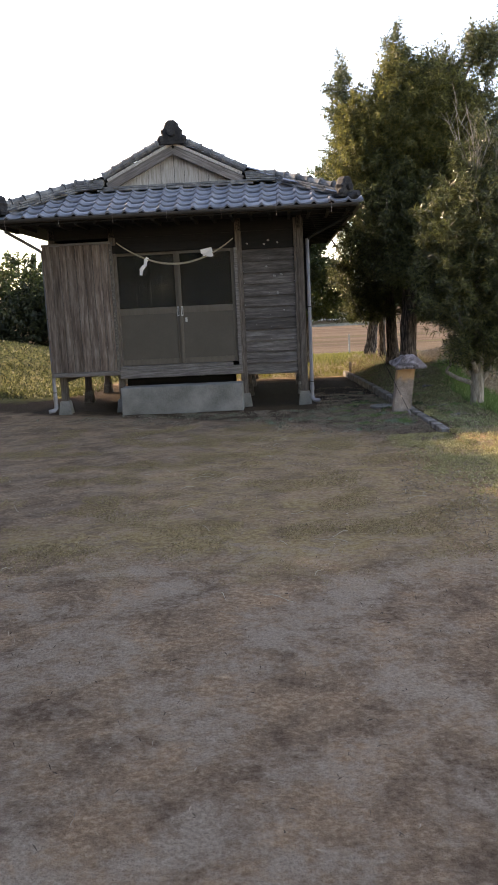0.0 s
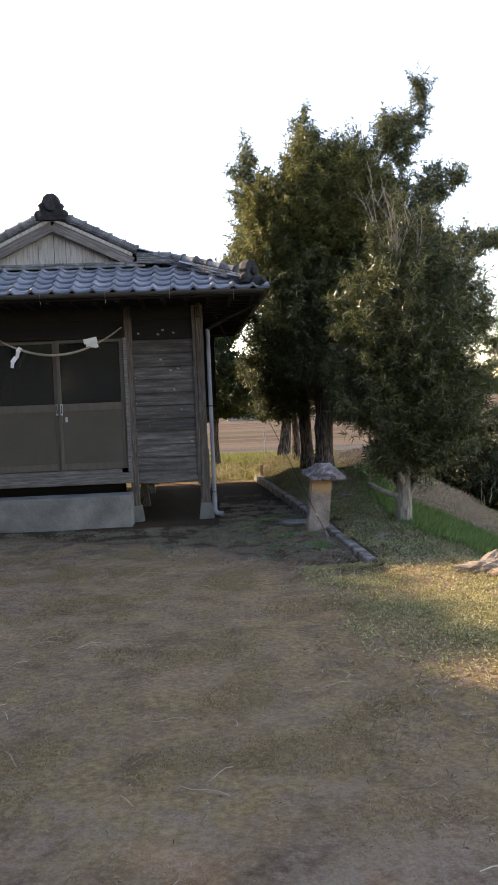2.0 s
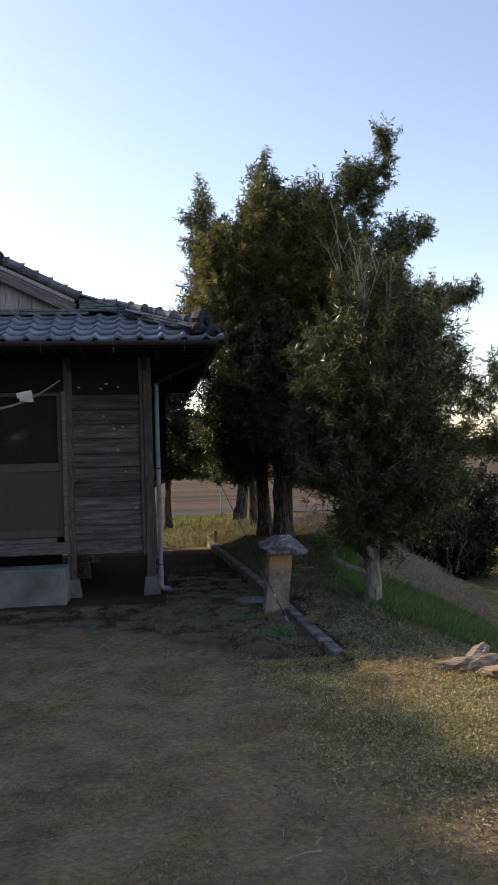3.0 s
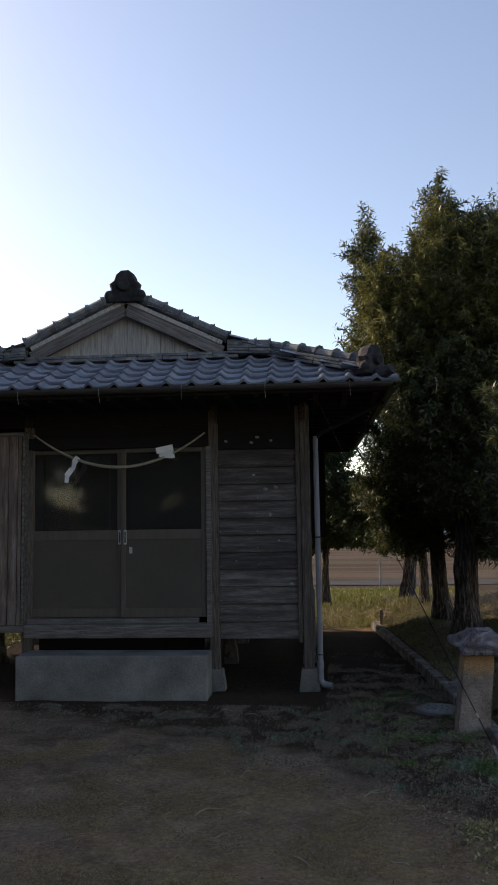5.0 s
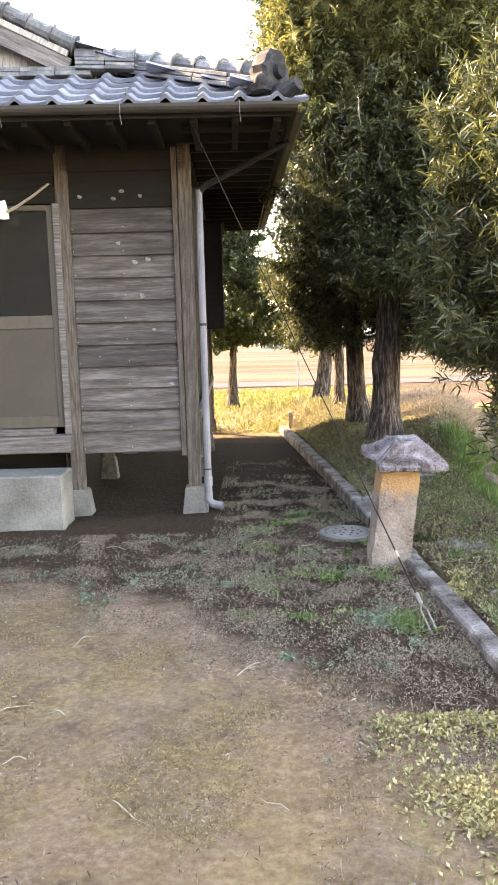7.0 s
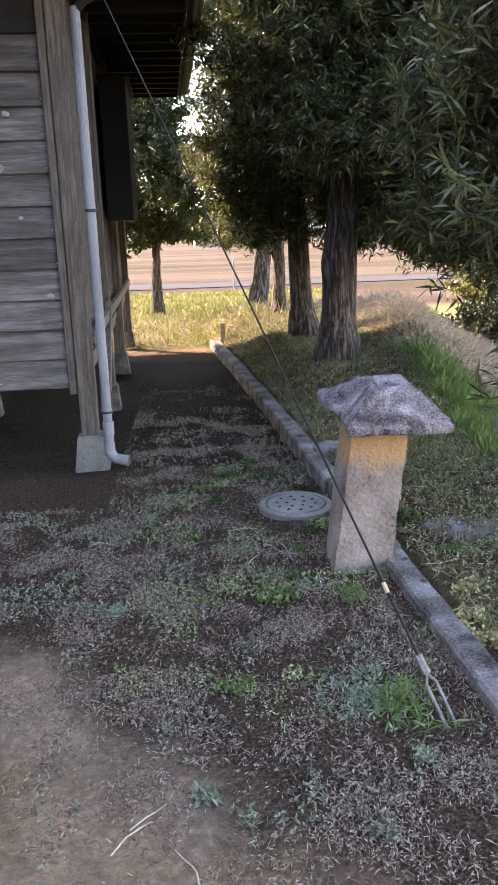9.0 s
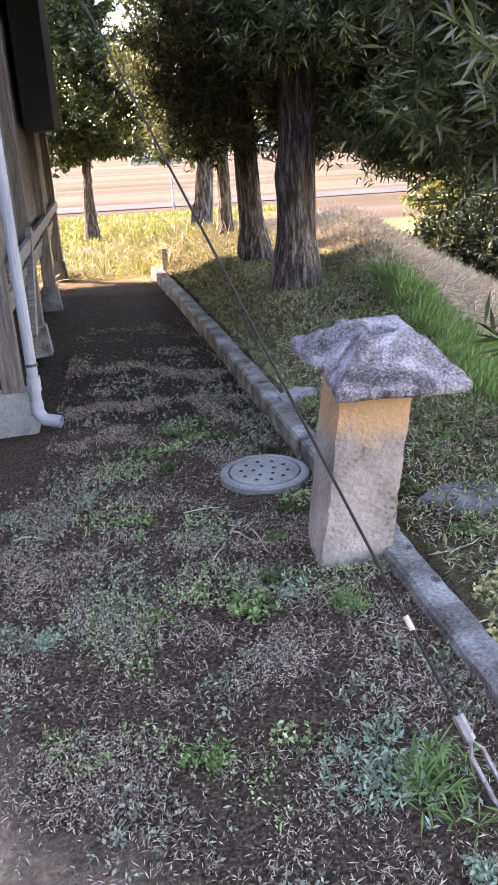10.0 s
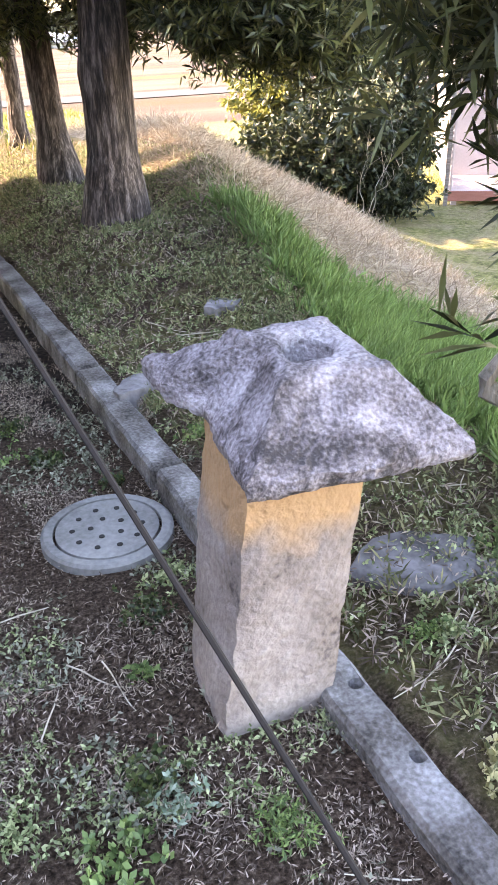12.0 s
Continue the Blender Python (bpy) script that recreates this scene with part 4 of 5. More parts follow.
def flat_stone(x, y, size, angle, thick=0.06):
    bm = bmesh.new()
    n = 7
    ring = [(size[0] * (0.75 + 0.5 * random.random()) * math.cos(2 * math.pi * k / n), size[1] * (0.75 + 0.5 * random.random()) * math.sin(2 * math.pi * k / n)) for k in range(n)]
    lo, hi = [bm.verts.new((a, b, -0.05)) for a, b in ring], [bm.verts.new((a * 0.94, b * 0.94, thick)) for a, b in ring]
    for i in range(n):
        bm.faces.new((lo[i], lo[(i + 1) % n], hi[(i + 1) % n], hi[i]))
    bm.faces.new(hi)
    bmesh.ops.triangulate(bm, faces=[f for f in bm.faces if len(f.verts) > 4])
    bmesh.ops.subdivide_edges(bm, edges=bm.edges[:], cuts=2)
    rough_up(bm, 0.012, 9, x)
    rough_up(bm, 0.009, 28, x)
    ob = part("flat_stone", bm, SLAB_STONE)
    ob.matrix_world = pose(x, y, ground_z(x, y) - 0.02, 0, 0, angle)
    return tagged(ob, "flat grey stone lying in weeds beside the kerb", "stone", "loose stones")


flat_stone(1.86, 11.82, (0.19, 0.14), 10, 0.035)
flat_stone(2.1, 11.68, (0.17, 0.07), -30, 0.03)
flat_stone(1.46, 13.25, (0.14, 0.07), 30)
flat_stone(1.95, 10.9, (0.28, 0.12), 35, 0.03)
flat_stone(2.05, 13.9, (0.12, 0.08), 30, 0.05)


def stump():
    p = thing("driftwood_stump", pose(2.48, 9.0, ground_z(2.48, 9.0) - 0.03, 0, 0, -20), "bleached split stump of dead wood on the grass", "stump")
    for k, (x, y, l, r, a, tilt) in enumerate(((-0.28, 0.02, 0.42, 0.05, 5, 10), (-0.18, 0.1, 0.42, 0.055, -8, 9), (-0.05, 0.0, 0.34, 0.065, 20, 14), (0.02, 0.12, 0.28, 0.07, 60, 22), (0.1, -0.06, 0.24, 0.05, -40, 18))):
        ca, sa = math.cos(radians(a)), math.sin(radians(a))
        pts = [(x + ca * l * f, y + sa * l * f, 0.03 + l * f * math.sin(radians(tilt))) for f in (0, 0.3, 0.7, 1.0)]
        bm = tube(pts, [r * 0.35, r * 0.9, r, r * 0.55], 9)
        bmesh.ops.subdivide_edges(bm, edges=bm.edges[:], cuts=1)
        rough_up(bm, 0.02, 12, k)
        rough_up(bm, 0.014, 34, k)
        part("splinter", bm, DEAD_WOOD, p)


stump()


def guy_wire():
    foot, d = Vector((1.374, 10.389, -0.145)), Vector((-0.328, 0.564, 0.758))
    p = thing("guy_wire", Matrix.Translation(foot), "dark steel guy wire with a turnbuckle anchored in the ground", "wire")
    part("cable", tube([d * 0.22, d * 1.2, d * 2.6, d * 4.2], [0.004, 0.0036, 0.003, 0.0022], 6), WIRE, p)
    side = d.cross(Vector((0, 0, 1))).normalized()
    tb = part("turnbuckle", tube([d * 0.02, d * 0.04 + side * 0.018, d * 0.17 + side * 0.02, d * 0.2, d * 0.17 - side * 0.02, d * 0.04 - side * 0.018, d * 0.02], 0.006, 6), ZINC, p, "weathered zinc turnbuckle loop")
    part("clamp", tube([d * 0.2, d * 0.26], 0.014, 6), ZINC, tb)
    part("sleeve", tube([d * 0.47, d * 0.505], 0.0075, 8), BUFF, p, "pale sleeve on the wire")
    part("anchor_rod", tube([d * -0.15, d * 0.03], 0.009, 6), WIRE, p)


guy_wire()


# ---- foliage ----
def leaves_mesh(name, shoots, mat, parent, length, width, count, spread=0.75, droop=0.0, seed=1, back=0.12):
    """Narrow leaves set round many shoots: each leaf is a folded lozenge of two triangles pairs."""
    rng = np.random.default_rng(seed)
    pos = np.array([s[0] for s in shoots], float)
    dirs = np.array([s[1] for s in shoots], float)
    pos, dirs = np.repeat(pos, count, 0), np.repeat(dirs, count, 0)
    n = len(pos)
    dirs /= np.linalg.norm(dirs, axis=1)[:, None]
    rand = rng.normal(size=(n, 3))
    rand /= np.linalg.norm(rand, axis=1)[:, None]
    along = rng.random(n)[:, None]
    base = pos + dirs * (along - 0.7) * back * 1.6
    d = dirs * (1 - spread) * 0.9 + rand * spread
    d[:, 2] -= droop
    d /= np.linalg.norm(d, axis=1)[:, None]
    w = np.cross(d, rng.normal(size=(n, 3)))
    w /= np.linalg.norm(w, axis=1)[:, None]
    l = (length * (0.7 + 0.6 * rng.random(n)))[:, None]
    mid = base + d * l * 0.5
    half = w * width * 0.5
    tip = base + d * l
    tip[:, 2] -= 0.08 * l[:, 0]
    verts = np.stack([base, mid + half, tip, mid - half], 1).reshape(-1, 3)
    me = bpy.data.meshes.new(name)
    me.vertices.add(n * 4)
    me.vertices.foreach_set("co", verts.ravel())
    me.loops.add(n * 4)
    me.loops.foreach_set("vertex_index", np.arange(n * 4))
    me.polygons.add(n)
    me.polygons.foreach_set("loop_start", np.arange(0, n * 4, 4))
    me.update(calc_edges=True)
    me.materials.append(mat)
    ob = new(name, me)
    if parent:
        ob.parent = parent
    return ob


def shoots_in(lobes, per_m2, seed, inner=0.35, sprigs=0.08):
    """Places and ways of shoots over and inside egg-shaped clusters of branches; the clusters' outlines are broken up by noise."""
    rng = np.random.default_rng(seed)
    out = []
    for cx, cy, cz, rx, ry, rz in lobes:
        area = 4 * math.pi * ((rx * ry) ** 1.6 / 3 + (rx * rz) ** 1.6 / 3 + (ry * rz) ** 1.6 / 3) ** (1 / 1.6)
        for _ in range(int(area * per_m2)):
            v = rng.normal(size=3)
            v /= np.linalg.norm(v)
            lump = 1 + 0.6 * noise.noise(Vector(v * 2.3) + Vector((cx * 3.1, cy, cz * 1.7))) + 0.3 * noise.noise(Vector(v * 5.5) + Vector((cx, cy * 2.2, cz)))
            r = (inner + (1 - inner) * rng.random() ** 0.5) * lump
            p = (cx + v[0] * rx * r, cy + v[1] * ry * r, cz + v[2] * rz * r)
            out.append((p, (v[0] * 0.8, v[1] * 0.8, v[2] * 0.5 + 0.55)))
        # sprigs that stand out of the cluster, each a row of shoots along a rising twig
        for _ in range(int(area * per_m2 * sprigs)):
            v = rng.normal(size=3)
            v /= np.linalg.norm(v)
            way = np.array((v[0] * 0.75, v[1] * 0.75, 0.35 + 0.45 * v[2]))
            foot = np.array((cx + v[0] * rx * 0.85, cy + v[1] * ry * 0.85, cz + v[2] * rz * 0.85))
            reach = (0.18 + 0.24 * rng.random()) * min(1.0, 1.6 * max(rx, rz))
            for k in range(5):
                out.append((tuple(foot + way * reach * (k / 4)), tuple(way)))
    return out


def limb_points(a, b, bend, seed):
    a, b = Vector(a), Vector(b)
    out = []
    for k in range(7):
        f = k / 6
        p = a.lerp(b, f) + noise.noise_vector(Vector((f * 2.2 + seed, seed * 3.3, 0))) * bend * math.sin(math.pi * f)
        out.append(p)
    return out


def tree(x, y, label, trunk, lobes, forks, radius, bark, leaf, density, leaf_size=(0.1, 0.016), leaf_count=16, group="trees beside the hall", extra=None, seed=1, lean=(0, 0), flare=1.5, category="tree"):
    """Tapered trunk, limbs reaching into the clusters, and a crown of single leaves. Lobes and forks are in world places."""
    z0 = ground_z(x, y) - 0.06
    t = thing("tree", pose(x, y, z0), label, category, group)
    top = Vector((lean[0], lean[1], trunk))
    bm = bmesh.new()
    pts, rad = [], []
    for k in range(11):
        f = k / 10
        w = noise.noise_vector(Vector((f * 1.8, seed * 2.7, 0))) * 0.09
        pts.append(top * f + Vector((w.x, w.y, 0)) * f)
        rad.append(radius * ((1 - 0.55 * f) + (flare - 1) * math.exp(-f * trunk / 0.14)))
    tube(pts, rad, 14, bm)
    bmesh.ops.subdivide_edges(bm, edges=bm.edges[:], cuts=1)
    rough_up(bm, radius * 0.16, 7, seed)
    rough_up(bm, radius * 0.08, 30, seed)
    part("trunk", bm, bark, t)
    off = Vector((x, y, z0))
    for k, (f, target) in enumerate(forks):
        a = top * f
        b = Vector(target) - off
        r = radius * (1 - 0.5 * f) * 0.5
        bm = tube(limb_points(a, b, 0.35, seed + k), [r * (1 - 0.13 * i) for i in range(7)], 7)
        part("limb", bm, bark, t)
    local = [(cx - x, cy - y, cz - z0, rx, ry, rz) for cx, cy, cz, rx, ry, rz in lobes]
    s = shoots_in(local, density, seed)
    leaves_mesh("crown", s, leaf, t, leaf_size[0], leaf_size[1], leaf_count, seed=seed)
    if extra:
        lobes2, leaf2 = extra
        s = shoots_in([(cx - x, cy - y, cz - z0, rx, ry, rz) for cx, cy, cz, rx, ry, rz in lobes2], density, seed + 9)
        leaves_mesh("crown", s, leaf2, t, leaf_size[0], leaf_size[1], leaf_count, seed=seed + 9)
    return t


# the big tree and the row behind it
BIG_LOBES = [(2.2, 15.9, 3.6, 1.25, 1.2, 1.35), (1.5, 15.6, 3.2, 0.9, 0.9, 1.0), (1.0, 15.8, 4.2, 0.55, 0.6, 0.8), (0.75, 15.6, 5.2, 0.26, 0.3, 0.7), (1.3, 15.7, 4.5, 0.5, 0.5, 0.6),
             (2.0, 15.6, 5.0, 0.75, 0.75, 0.85), (1.75, 15.5, 5.9, 0.24, 0.24, 0.42), (2.6, 15.6, 5.2, 0.65, 0.65, 0.7), (3.4, 15.6, 5.8, 0.34, 0.32, 0.5), (3.78, 15.6, 6.45, 0.17, 0.17, 0.5), (3.2, 15.5, 6.0, 0.25, 0.25, 0.3), (2.75, 15.1, 1.2, 0.36, 0.3, 0.28), (3.25, 15.2, 1.1, 0.34, 0.3, 0.26),
             (3.3, 15.6, 4.6, 0.75, 0.7, 0.6), (4.0, 15.6, 5.05, 0.4, 0.3, 0.3), (4.4, 15.7, 5.25, 0.22, 0.2, 0.2), (3.5, 15.8, 3.6, 0.85, 0.8, 0.8), (2.6, 15.3, 2.5, 0.95, 0.8, 0.6), (1.75, 15.6, 2.2, 0.62, 0.6, 0.42),
             (3.3, 15.5, 2.2, 0.7, 0.6, 0.55), (2.9, 15.4, 1.6, 0.5, 0.5, 0.35), (4.5, 15.7, 4.05, 0.6, 0.4, 0.25), (5.1, 15.8, 4.15, 0.3, 0.25, 0.15), (3.9, 15.6, 2.9, 0.6, 0.5, 0.4), (1.6, 15.3, 2.6, 0.48, 0.45, 0.4), (2.2, 15.0, 2.0, 0.5, 0.4, 0.3), (2.7, 16.3, 1.8, 0.8, 0.6, 0.35), (3.6, 16.2, 1.7, 0.6, 0.5, 0.35), (2.5, 15.0, 1.35, 0.42, 0.35, 0.3), (3.0, 15.0, 1.3, 0.4, 0.35, 0.3), (2.9, 16.3, 1.35, 0.6, 0.5, 0.4), (2.55, 15.6, 1.75, 0.6, 0.5, 0.35), (1.75, 14.95, 2.0, 0.5, 0.35, 0.32), (3.3, 15.4, 3.0, 0.8, 0.7, 0.6), (2.4, 15.2, 3.2, 0.9, 0.6, 0.7), (3.0, 15.2, 3.9, 0.7, 0.6, 0.6), (1.2, 15.5, 3.55, 0.5, 0.5, 0.45), (4.1, 15.6, 3.5, 0.5, 0.4, 0.35)]
# the olive extra clusters carry the crown's sunlight in their leaf colour
tree(1.9, 15.45, "large dark evergreen with narrow leaves and flaking bark", 4.6, BIG_LOBES,
     [(0.4, (1.2, 15.6, 3.4)), (0.45, (3.3, 15.6, 3.3)), (0.5, (0.95, 15.7, 4.6)), (0.6, (2.9, 15.6, 5.4)), (0.55, (3.6, 15.6, 4.6)), (0.7, (1.7, 15.5, 5.4)), (0.8, (3.4, 15.6, 6.1)), (0.6, (4.4, 15.6, 4.1)), (0.65, (4.2, 15.6, 5.1)), (0.35, (2.9, 15.4, 2.0)), (0.38, (3.3, 15.0, 1.5))],
     0.165, BARK, PINE_LEAF, 105, (0.09, 0.0165), 17, extra=([(a, b, c, 1.35 * d, 1.3 * e, 1.3 * f) for a, b, c, d, e, f in [(1.0, 15.3, 4.6, 0.35, 0.3, 0.45), (2.6, 15.0, 4.9, 0.35, 0.3, 0.4), (1.75, 15.3, 5.4, 0.3, 0.3, 0.4), (1.55, 15.0, 4.7, 0.4, 0.3, 0.45), (2.1, 14.9, 4.3, 0.35, 0.3, 0.4), (1.1, 15.2, 3.9, 0.4, 0.3, 0.5), (2.3, 15.0, 5.0, 0.3, 0.3, 0.35), (2.7, 14.9, 4.3, 0.35, 0.3, 0.5), (2.4, 14.9, 4.7, 0.42, 0.25, 0.5)]], OLIVE_LEAF), seed=3, lean=(0.15, 0.1), flare=1.4)
tree(1.8, 17.0, "dark evergreen with a reddish leaning trunk", 4.2,
     [(1.95, 17.2, 3.5, 1.0, 0.9, 1.1), (2.4, 17.2, 2.6, 0.9, 0.9, 0.7), (0.9, 17.2, 4.0, 0.5, 0.5, 0.55), (1.4, 17.0, 4.4, 0.8, 0.8, 0.8), (1.55, 17.3, 2.3, 0.5, 0.6, 0.4), (2.9, 17.4, 2.0, 0.7, 0.7, 0.4), (1.3, 17.0, 1.85, 0.4, 0.4, 0.3), (1.5, 18.6, 2.5, 0.8, 0.8, 0.6), (0.75, 18.2, 4.0, 0.5, 0.5, 0.5), (2.5, 18.3, 1.75, 0.7, 0.7, 0.4), (1.2, 19.6, 2.1, 0.6, 0.6, 0.4), (3.2, 17.6, 1.6, 0.5, 0.5, 0.35), (1.6, 17.4, 1.8, 0.5, 0.4, 0.3), (1.25, 16.7, 1.65, 0.4, 0.4, 0.28), (2.2, 16.7, 1.55, 0.4, 0.4, 0.28), (1.5, 16.9, 1.3, 0.45, 0.4, 0.22), (2.3, 17.1, 1.25, 0.45, 0.4, 0.22), (1.2, 18.4, 1.35, 0.5, 0.4, 0.3)],
     [(0.6, (0.9, 17.2, 3.9)), (0.5, (2.4, 17.2, 3.0)), (0.7, (1.4, 17.1, 4.3))], 0.125, BARK, PINE_LEAF, 64, (0.1, 0.018), 16, seed=5, lean=(-0.25, 0.1), flare=1.6)
tree(1.75, 19.2, "slim evergreen stem in the row of trees", 2.6, [(1.7, 19.3, 3.0, 0.9, 0.9, 0.9), (1.4, 19.3, 1.5, 0.3, 0.3, 0.6)], [(0.8, (1.7, 19.3, 3.0))], 0.09, BARK, PINE_LEAF, 40, (0.12, 0.02), 14, seed=6)
tree(1.62, 21.3, "evergreen with a leaning forked trunk", 2.4,
     [(1.9, 21.4, 2.9, 0.75, 0.8, 0.8), (0.35, 21.5, 4.2, 0.6, 0.6, 0.6), (1.3, 21.0, 1.8, 0.55, 0.5, 0.5), (0.9, 21.4, 4.6, 0.6, 0.6, 0.5), (2.3, 21.4, 2.2, 0.7, 0.6, 0.5), (1.2, 21.2, 2.2, 0.8, 0.6, 0.4), (0.35, 21.6, 2.4, 0.5, 0.45, 0.3), (1.15, 21.0, 1.35, 0.55, 0.45, 0.33), (0.5, 21.4, 1.7, 0.5, 0.45, 0.33), (1.9, 21.1, 1.5, 0.45, 0.4, 0.3)],
     [(0.7, (0.5, 21.5, 3.5)), (0.8, (1.6, 21.4, 3.2)), (0.6, (2.2, 21.4, 2.2))], 0.15, BARK, BUSH_LEAF, 60, (0.09, 0.03), 13, seed=7, lean=(0.3, 0.0), flare=1.5)
tree(-0.05, 22.2, "small round-crowned evergreen at the grass edge", 1.5,
     [(-0.1, 22.2, 2.2, 0.9, 0.9, 0.7), (-0.5, 22.3, 3.2, 0.8, 0.8, 0.7), (0.15, 22.2, 3.3, 0.55, 0.55, 0.5), (-0.1, 22.2, 4.2, 0.6, 0.6, 0.5), (-0.8, 22.1, 1.7, 0.4, 0.4, 0.3), (0.8, 22.2, 2.3, 0.5, 0.4, 0.25), (-0.1, 22.2, 1.6, 0.8, 0.7, 0.4), (-0.35, 22.1, 1.2, 0.65, 0.5, 0.28), (0.5, 22.2, 1.25, 0.6, 0.5, 0.22), (0.0, 22.2, 2.7, 0.7, 0.7, 0.55)],
     [(0.8, (-0.5, 22.3, 3.0)), (0.9, (0.4, 22.2, 3.1)), (0.7, (0.8, 22.2, 2.2)), (0.9, (-0.1, 22.2, 3.9))], 0.11, BARK, BUSH_LEAF, 60, (0.09, 0.033), 13, seed=8, flare=1.6)
# the slender tree by the kerb
NEAR_LOBES = [(2.6, 11.9, 3.1, 0.4, 0.4, 0.4), (3.0, 11.9, 2.1, 0.5, 0.5, 0.6), (2.75, 11.6, 1.1, 0.5, 0.5, 0.4), (2.5, 11.8, 2.3, 0.75, 0.75, 0.95), (2.25, 11.7, 1.45, 0.6, 0.6, 0.55), (2.85, 11.9, 1.5, 0.6, 0.6, 0.55), (2.55, 11.7, 0.85, 0.5, 0.5, 0.4), (2.05, 11.75, 2.2, 0.42, 0.5, 0.6), (2.9, 11.9, 2.7, 0.4, 0.4, 0.55), (2.2, 11.5, 0.75, 0.28, 0.3, 0.2),
              (2.75, 12.2, 3.5, 0.3, 0.3, 0.4), (3.2, 12.3, 2.9, 0.45, 0.4, 0.6), (1.85, 11.9, 1.75, 0.3, 0.35, 0.3), (2.3, 11.8, 3.05, 0.22, 0.25, 0.4), (2.0, 11.8, 2.75, 0.2, 0.22, 0.3), (1.8, 11.8, 2.35, 0.18, 0.2, 0.2), (3.1, 11.8, 1.0, 0.4, 0.35, 0.25), (1.7, 11.8, 1.4, 0.16, 0.18, 0.14), (2.15, 11.7, 3.4, 0.1, 0.1, 0.26), (2.9, 12.0, 3.5, 0.12, 0.12, 0.3), (1.72, 11.8, 2.65, 0.13, 0.13, 0.16), (3.45, 12.1, 2.45, 0.22, 0.2, 0.15), (2.5, 11.9, 3.75, 0.1, 0.1, 0.3)]
NEAR = tree(2.42, 11.68, "slender pale-barked evergreen with drooping narrow leaves", 1.6, NEAR_LOBES,
     [(0.25, (2.2, 11.7, 1.6)), (0.22, (3.0, 12.0, 1.5)), (0.25, (4.0, 12.6, 2.2)), (0.9, (2.5, 11.8, 2.9)), (0.6, (2.05, 11.7, 2.3)), (0.35, (2.2, 11.45, 0.8)), (0.3, (2.4, 12.45, 1.1)), (0.24, (2.07, 11.85, 0.58))],
     0.1, PALE_BARK, PINE_LEAF, 84, (0.1, 0.0125), 18, extra=([(3.6, 12.4, 1.7, 0.35, 0.3, 0.22), (4.0, 12.6, 2.2, 0.3, 0.3, 0.25), (4.2, 12.6, 1.7, 0.35, 0.3, 0.25), (3.7, 12.4, 2.6, 0.2, 0.2, 0.4), (3.4, 12.3, 1.3, 0.4, 0.35, 0.25), (4.3, 12.6, 2.6, 0.2, 0.2, 0.2)], BUSH_LEAF), seed=11, flare=1.25)

sprays = [(x - 2.42, y - 11.68, z - NEAR.location.z, rx, ry, rz) for x, y, z, rx, ry, rz in ((2.45, 12.45, 1.15, 0.25, 0.25, 0.18), (2.07, 11.83, 0.6, 0.12, 0.12, 0.09))]
for k, spray in enumerate(sprays):
    leaves_mesh("spray", shoots_in([spray], 20, 77 + k), PINE_LEAF, NEAR, 0.15, 0.018, 17, spread=0.62, seed=78 + k)


def bare_twigs(x, y, z, height, count, seed, thick=0.011):
    """Leafless grey twigs that stand among the leaves."""
    random.seed(seed)
    t = thing("dead_branch", pose(x, y, z), "leafless grey twigs among the evergreen leaves", "branch")
    for k in range(count):
        a = Vector((random.uniform(-0.12, 0.12), random.uniform(-0.1, 0.1), 0))
        b = a + Vector((random.uniform(-0.45, 0.45), random.uniform(-0.2, 0.2), height * random.uniform(0.6, 1.0)))
        stem = part("twig", tube(limb_points(a, b, 0.15, k), [thick * (1 - 0.127 * i) for i in range(7)], 5), PALE_BARK, t)
        for j in range(7):
            c = a.lerp(b, random.uniform(0.35, 0.95))
            part("side_twig", tube([c, c + Vector((random.uniform(-0.2, 0.2), random.uniform(-0.1, 0.1), random.uniform(0.12, 0.35)))], [thick * 0.45, thick * 0.2], 4), PALE_BARK, stem)


bare_twigs(2.5, 11.75, 2.6, 1.7, 9, 4)
bare_twigs(3.3, 12.2, 2.4, 1.2, 4, 8)


def bush(x, y, lobes, label, leaf, density, size, seed, count=12):
    z = ground_z(x, y)
    t = thing("bush", pose(x, y, z), label, "bush", "bushes below the bank")
    for k, (cx, cy, cz, *_r) in enumerate(lobes):
        part("stem", tube(limb_points((0, 0, -0.05), (cx, cy, cz), 0.2, k + seed), [0.035 - 0.004 * i for i in range(7)], 6), BARK, t)
    leaves_mesh("foliage", shoots_in(lobes, density, seed), leaf, t, size[0], size[1], count, seed=seed)


bush(6.0, 20.6, [(0, 0, 0.9, 1.0, 0.9, 0.75), (-0.8, 0.2, 0.6, 0.6, 0.7, 0.5), (0.8, 0.1, 1.0, 0.7, 0.7, 0.8)], "dense dark green bush below the bank", SHRUB_LEAF, 60, (0.11, 0.042), 21)
# sunlit top of the dark bushes, built as a separate yellow-leaved bush
bush(5.7, 21.6, [(0, 0, 1.5, 0.5, 0.5, 0.45), (-0.2, 0.2, 1.2, 0.5, 0.5, 0.4)], "added yellow-green bush for the dark bushes' sunlit top", GOLD_LEAF, 50, (0.1, 0.04), 22)
bush(6.95, 20.9, [(0, 0, 1.0, 0.7, 0.8, 1.0), (0.1, 0, 1.9, 0.6, 0.7, 0.6), (-0.3, -0.4, 0.5, 0.7, 0.7, 0.5)], "dense dark green bush below the bank", SHRUB_LEAF, 55, (0.11, 0.042), 23)
bare_twigs(6.1, 19.9, -1.1, 1.0, 4, 15, 0.007)
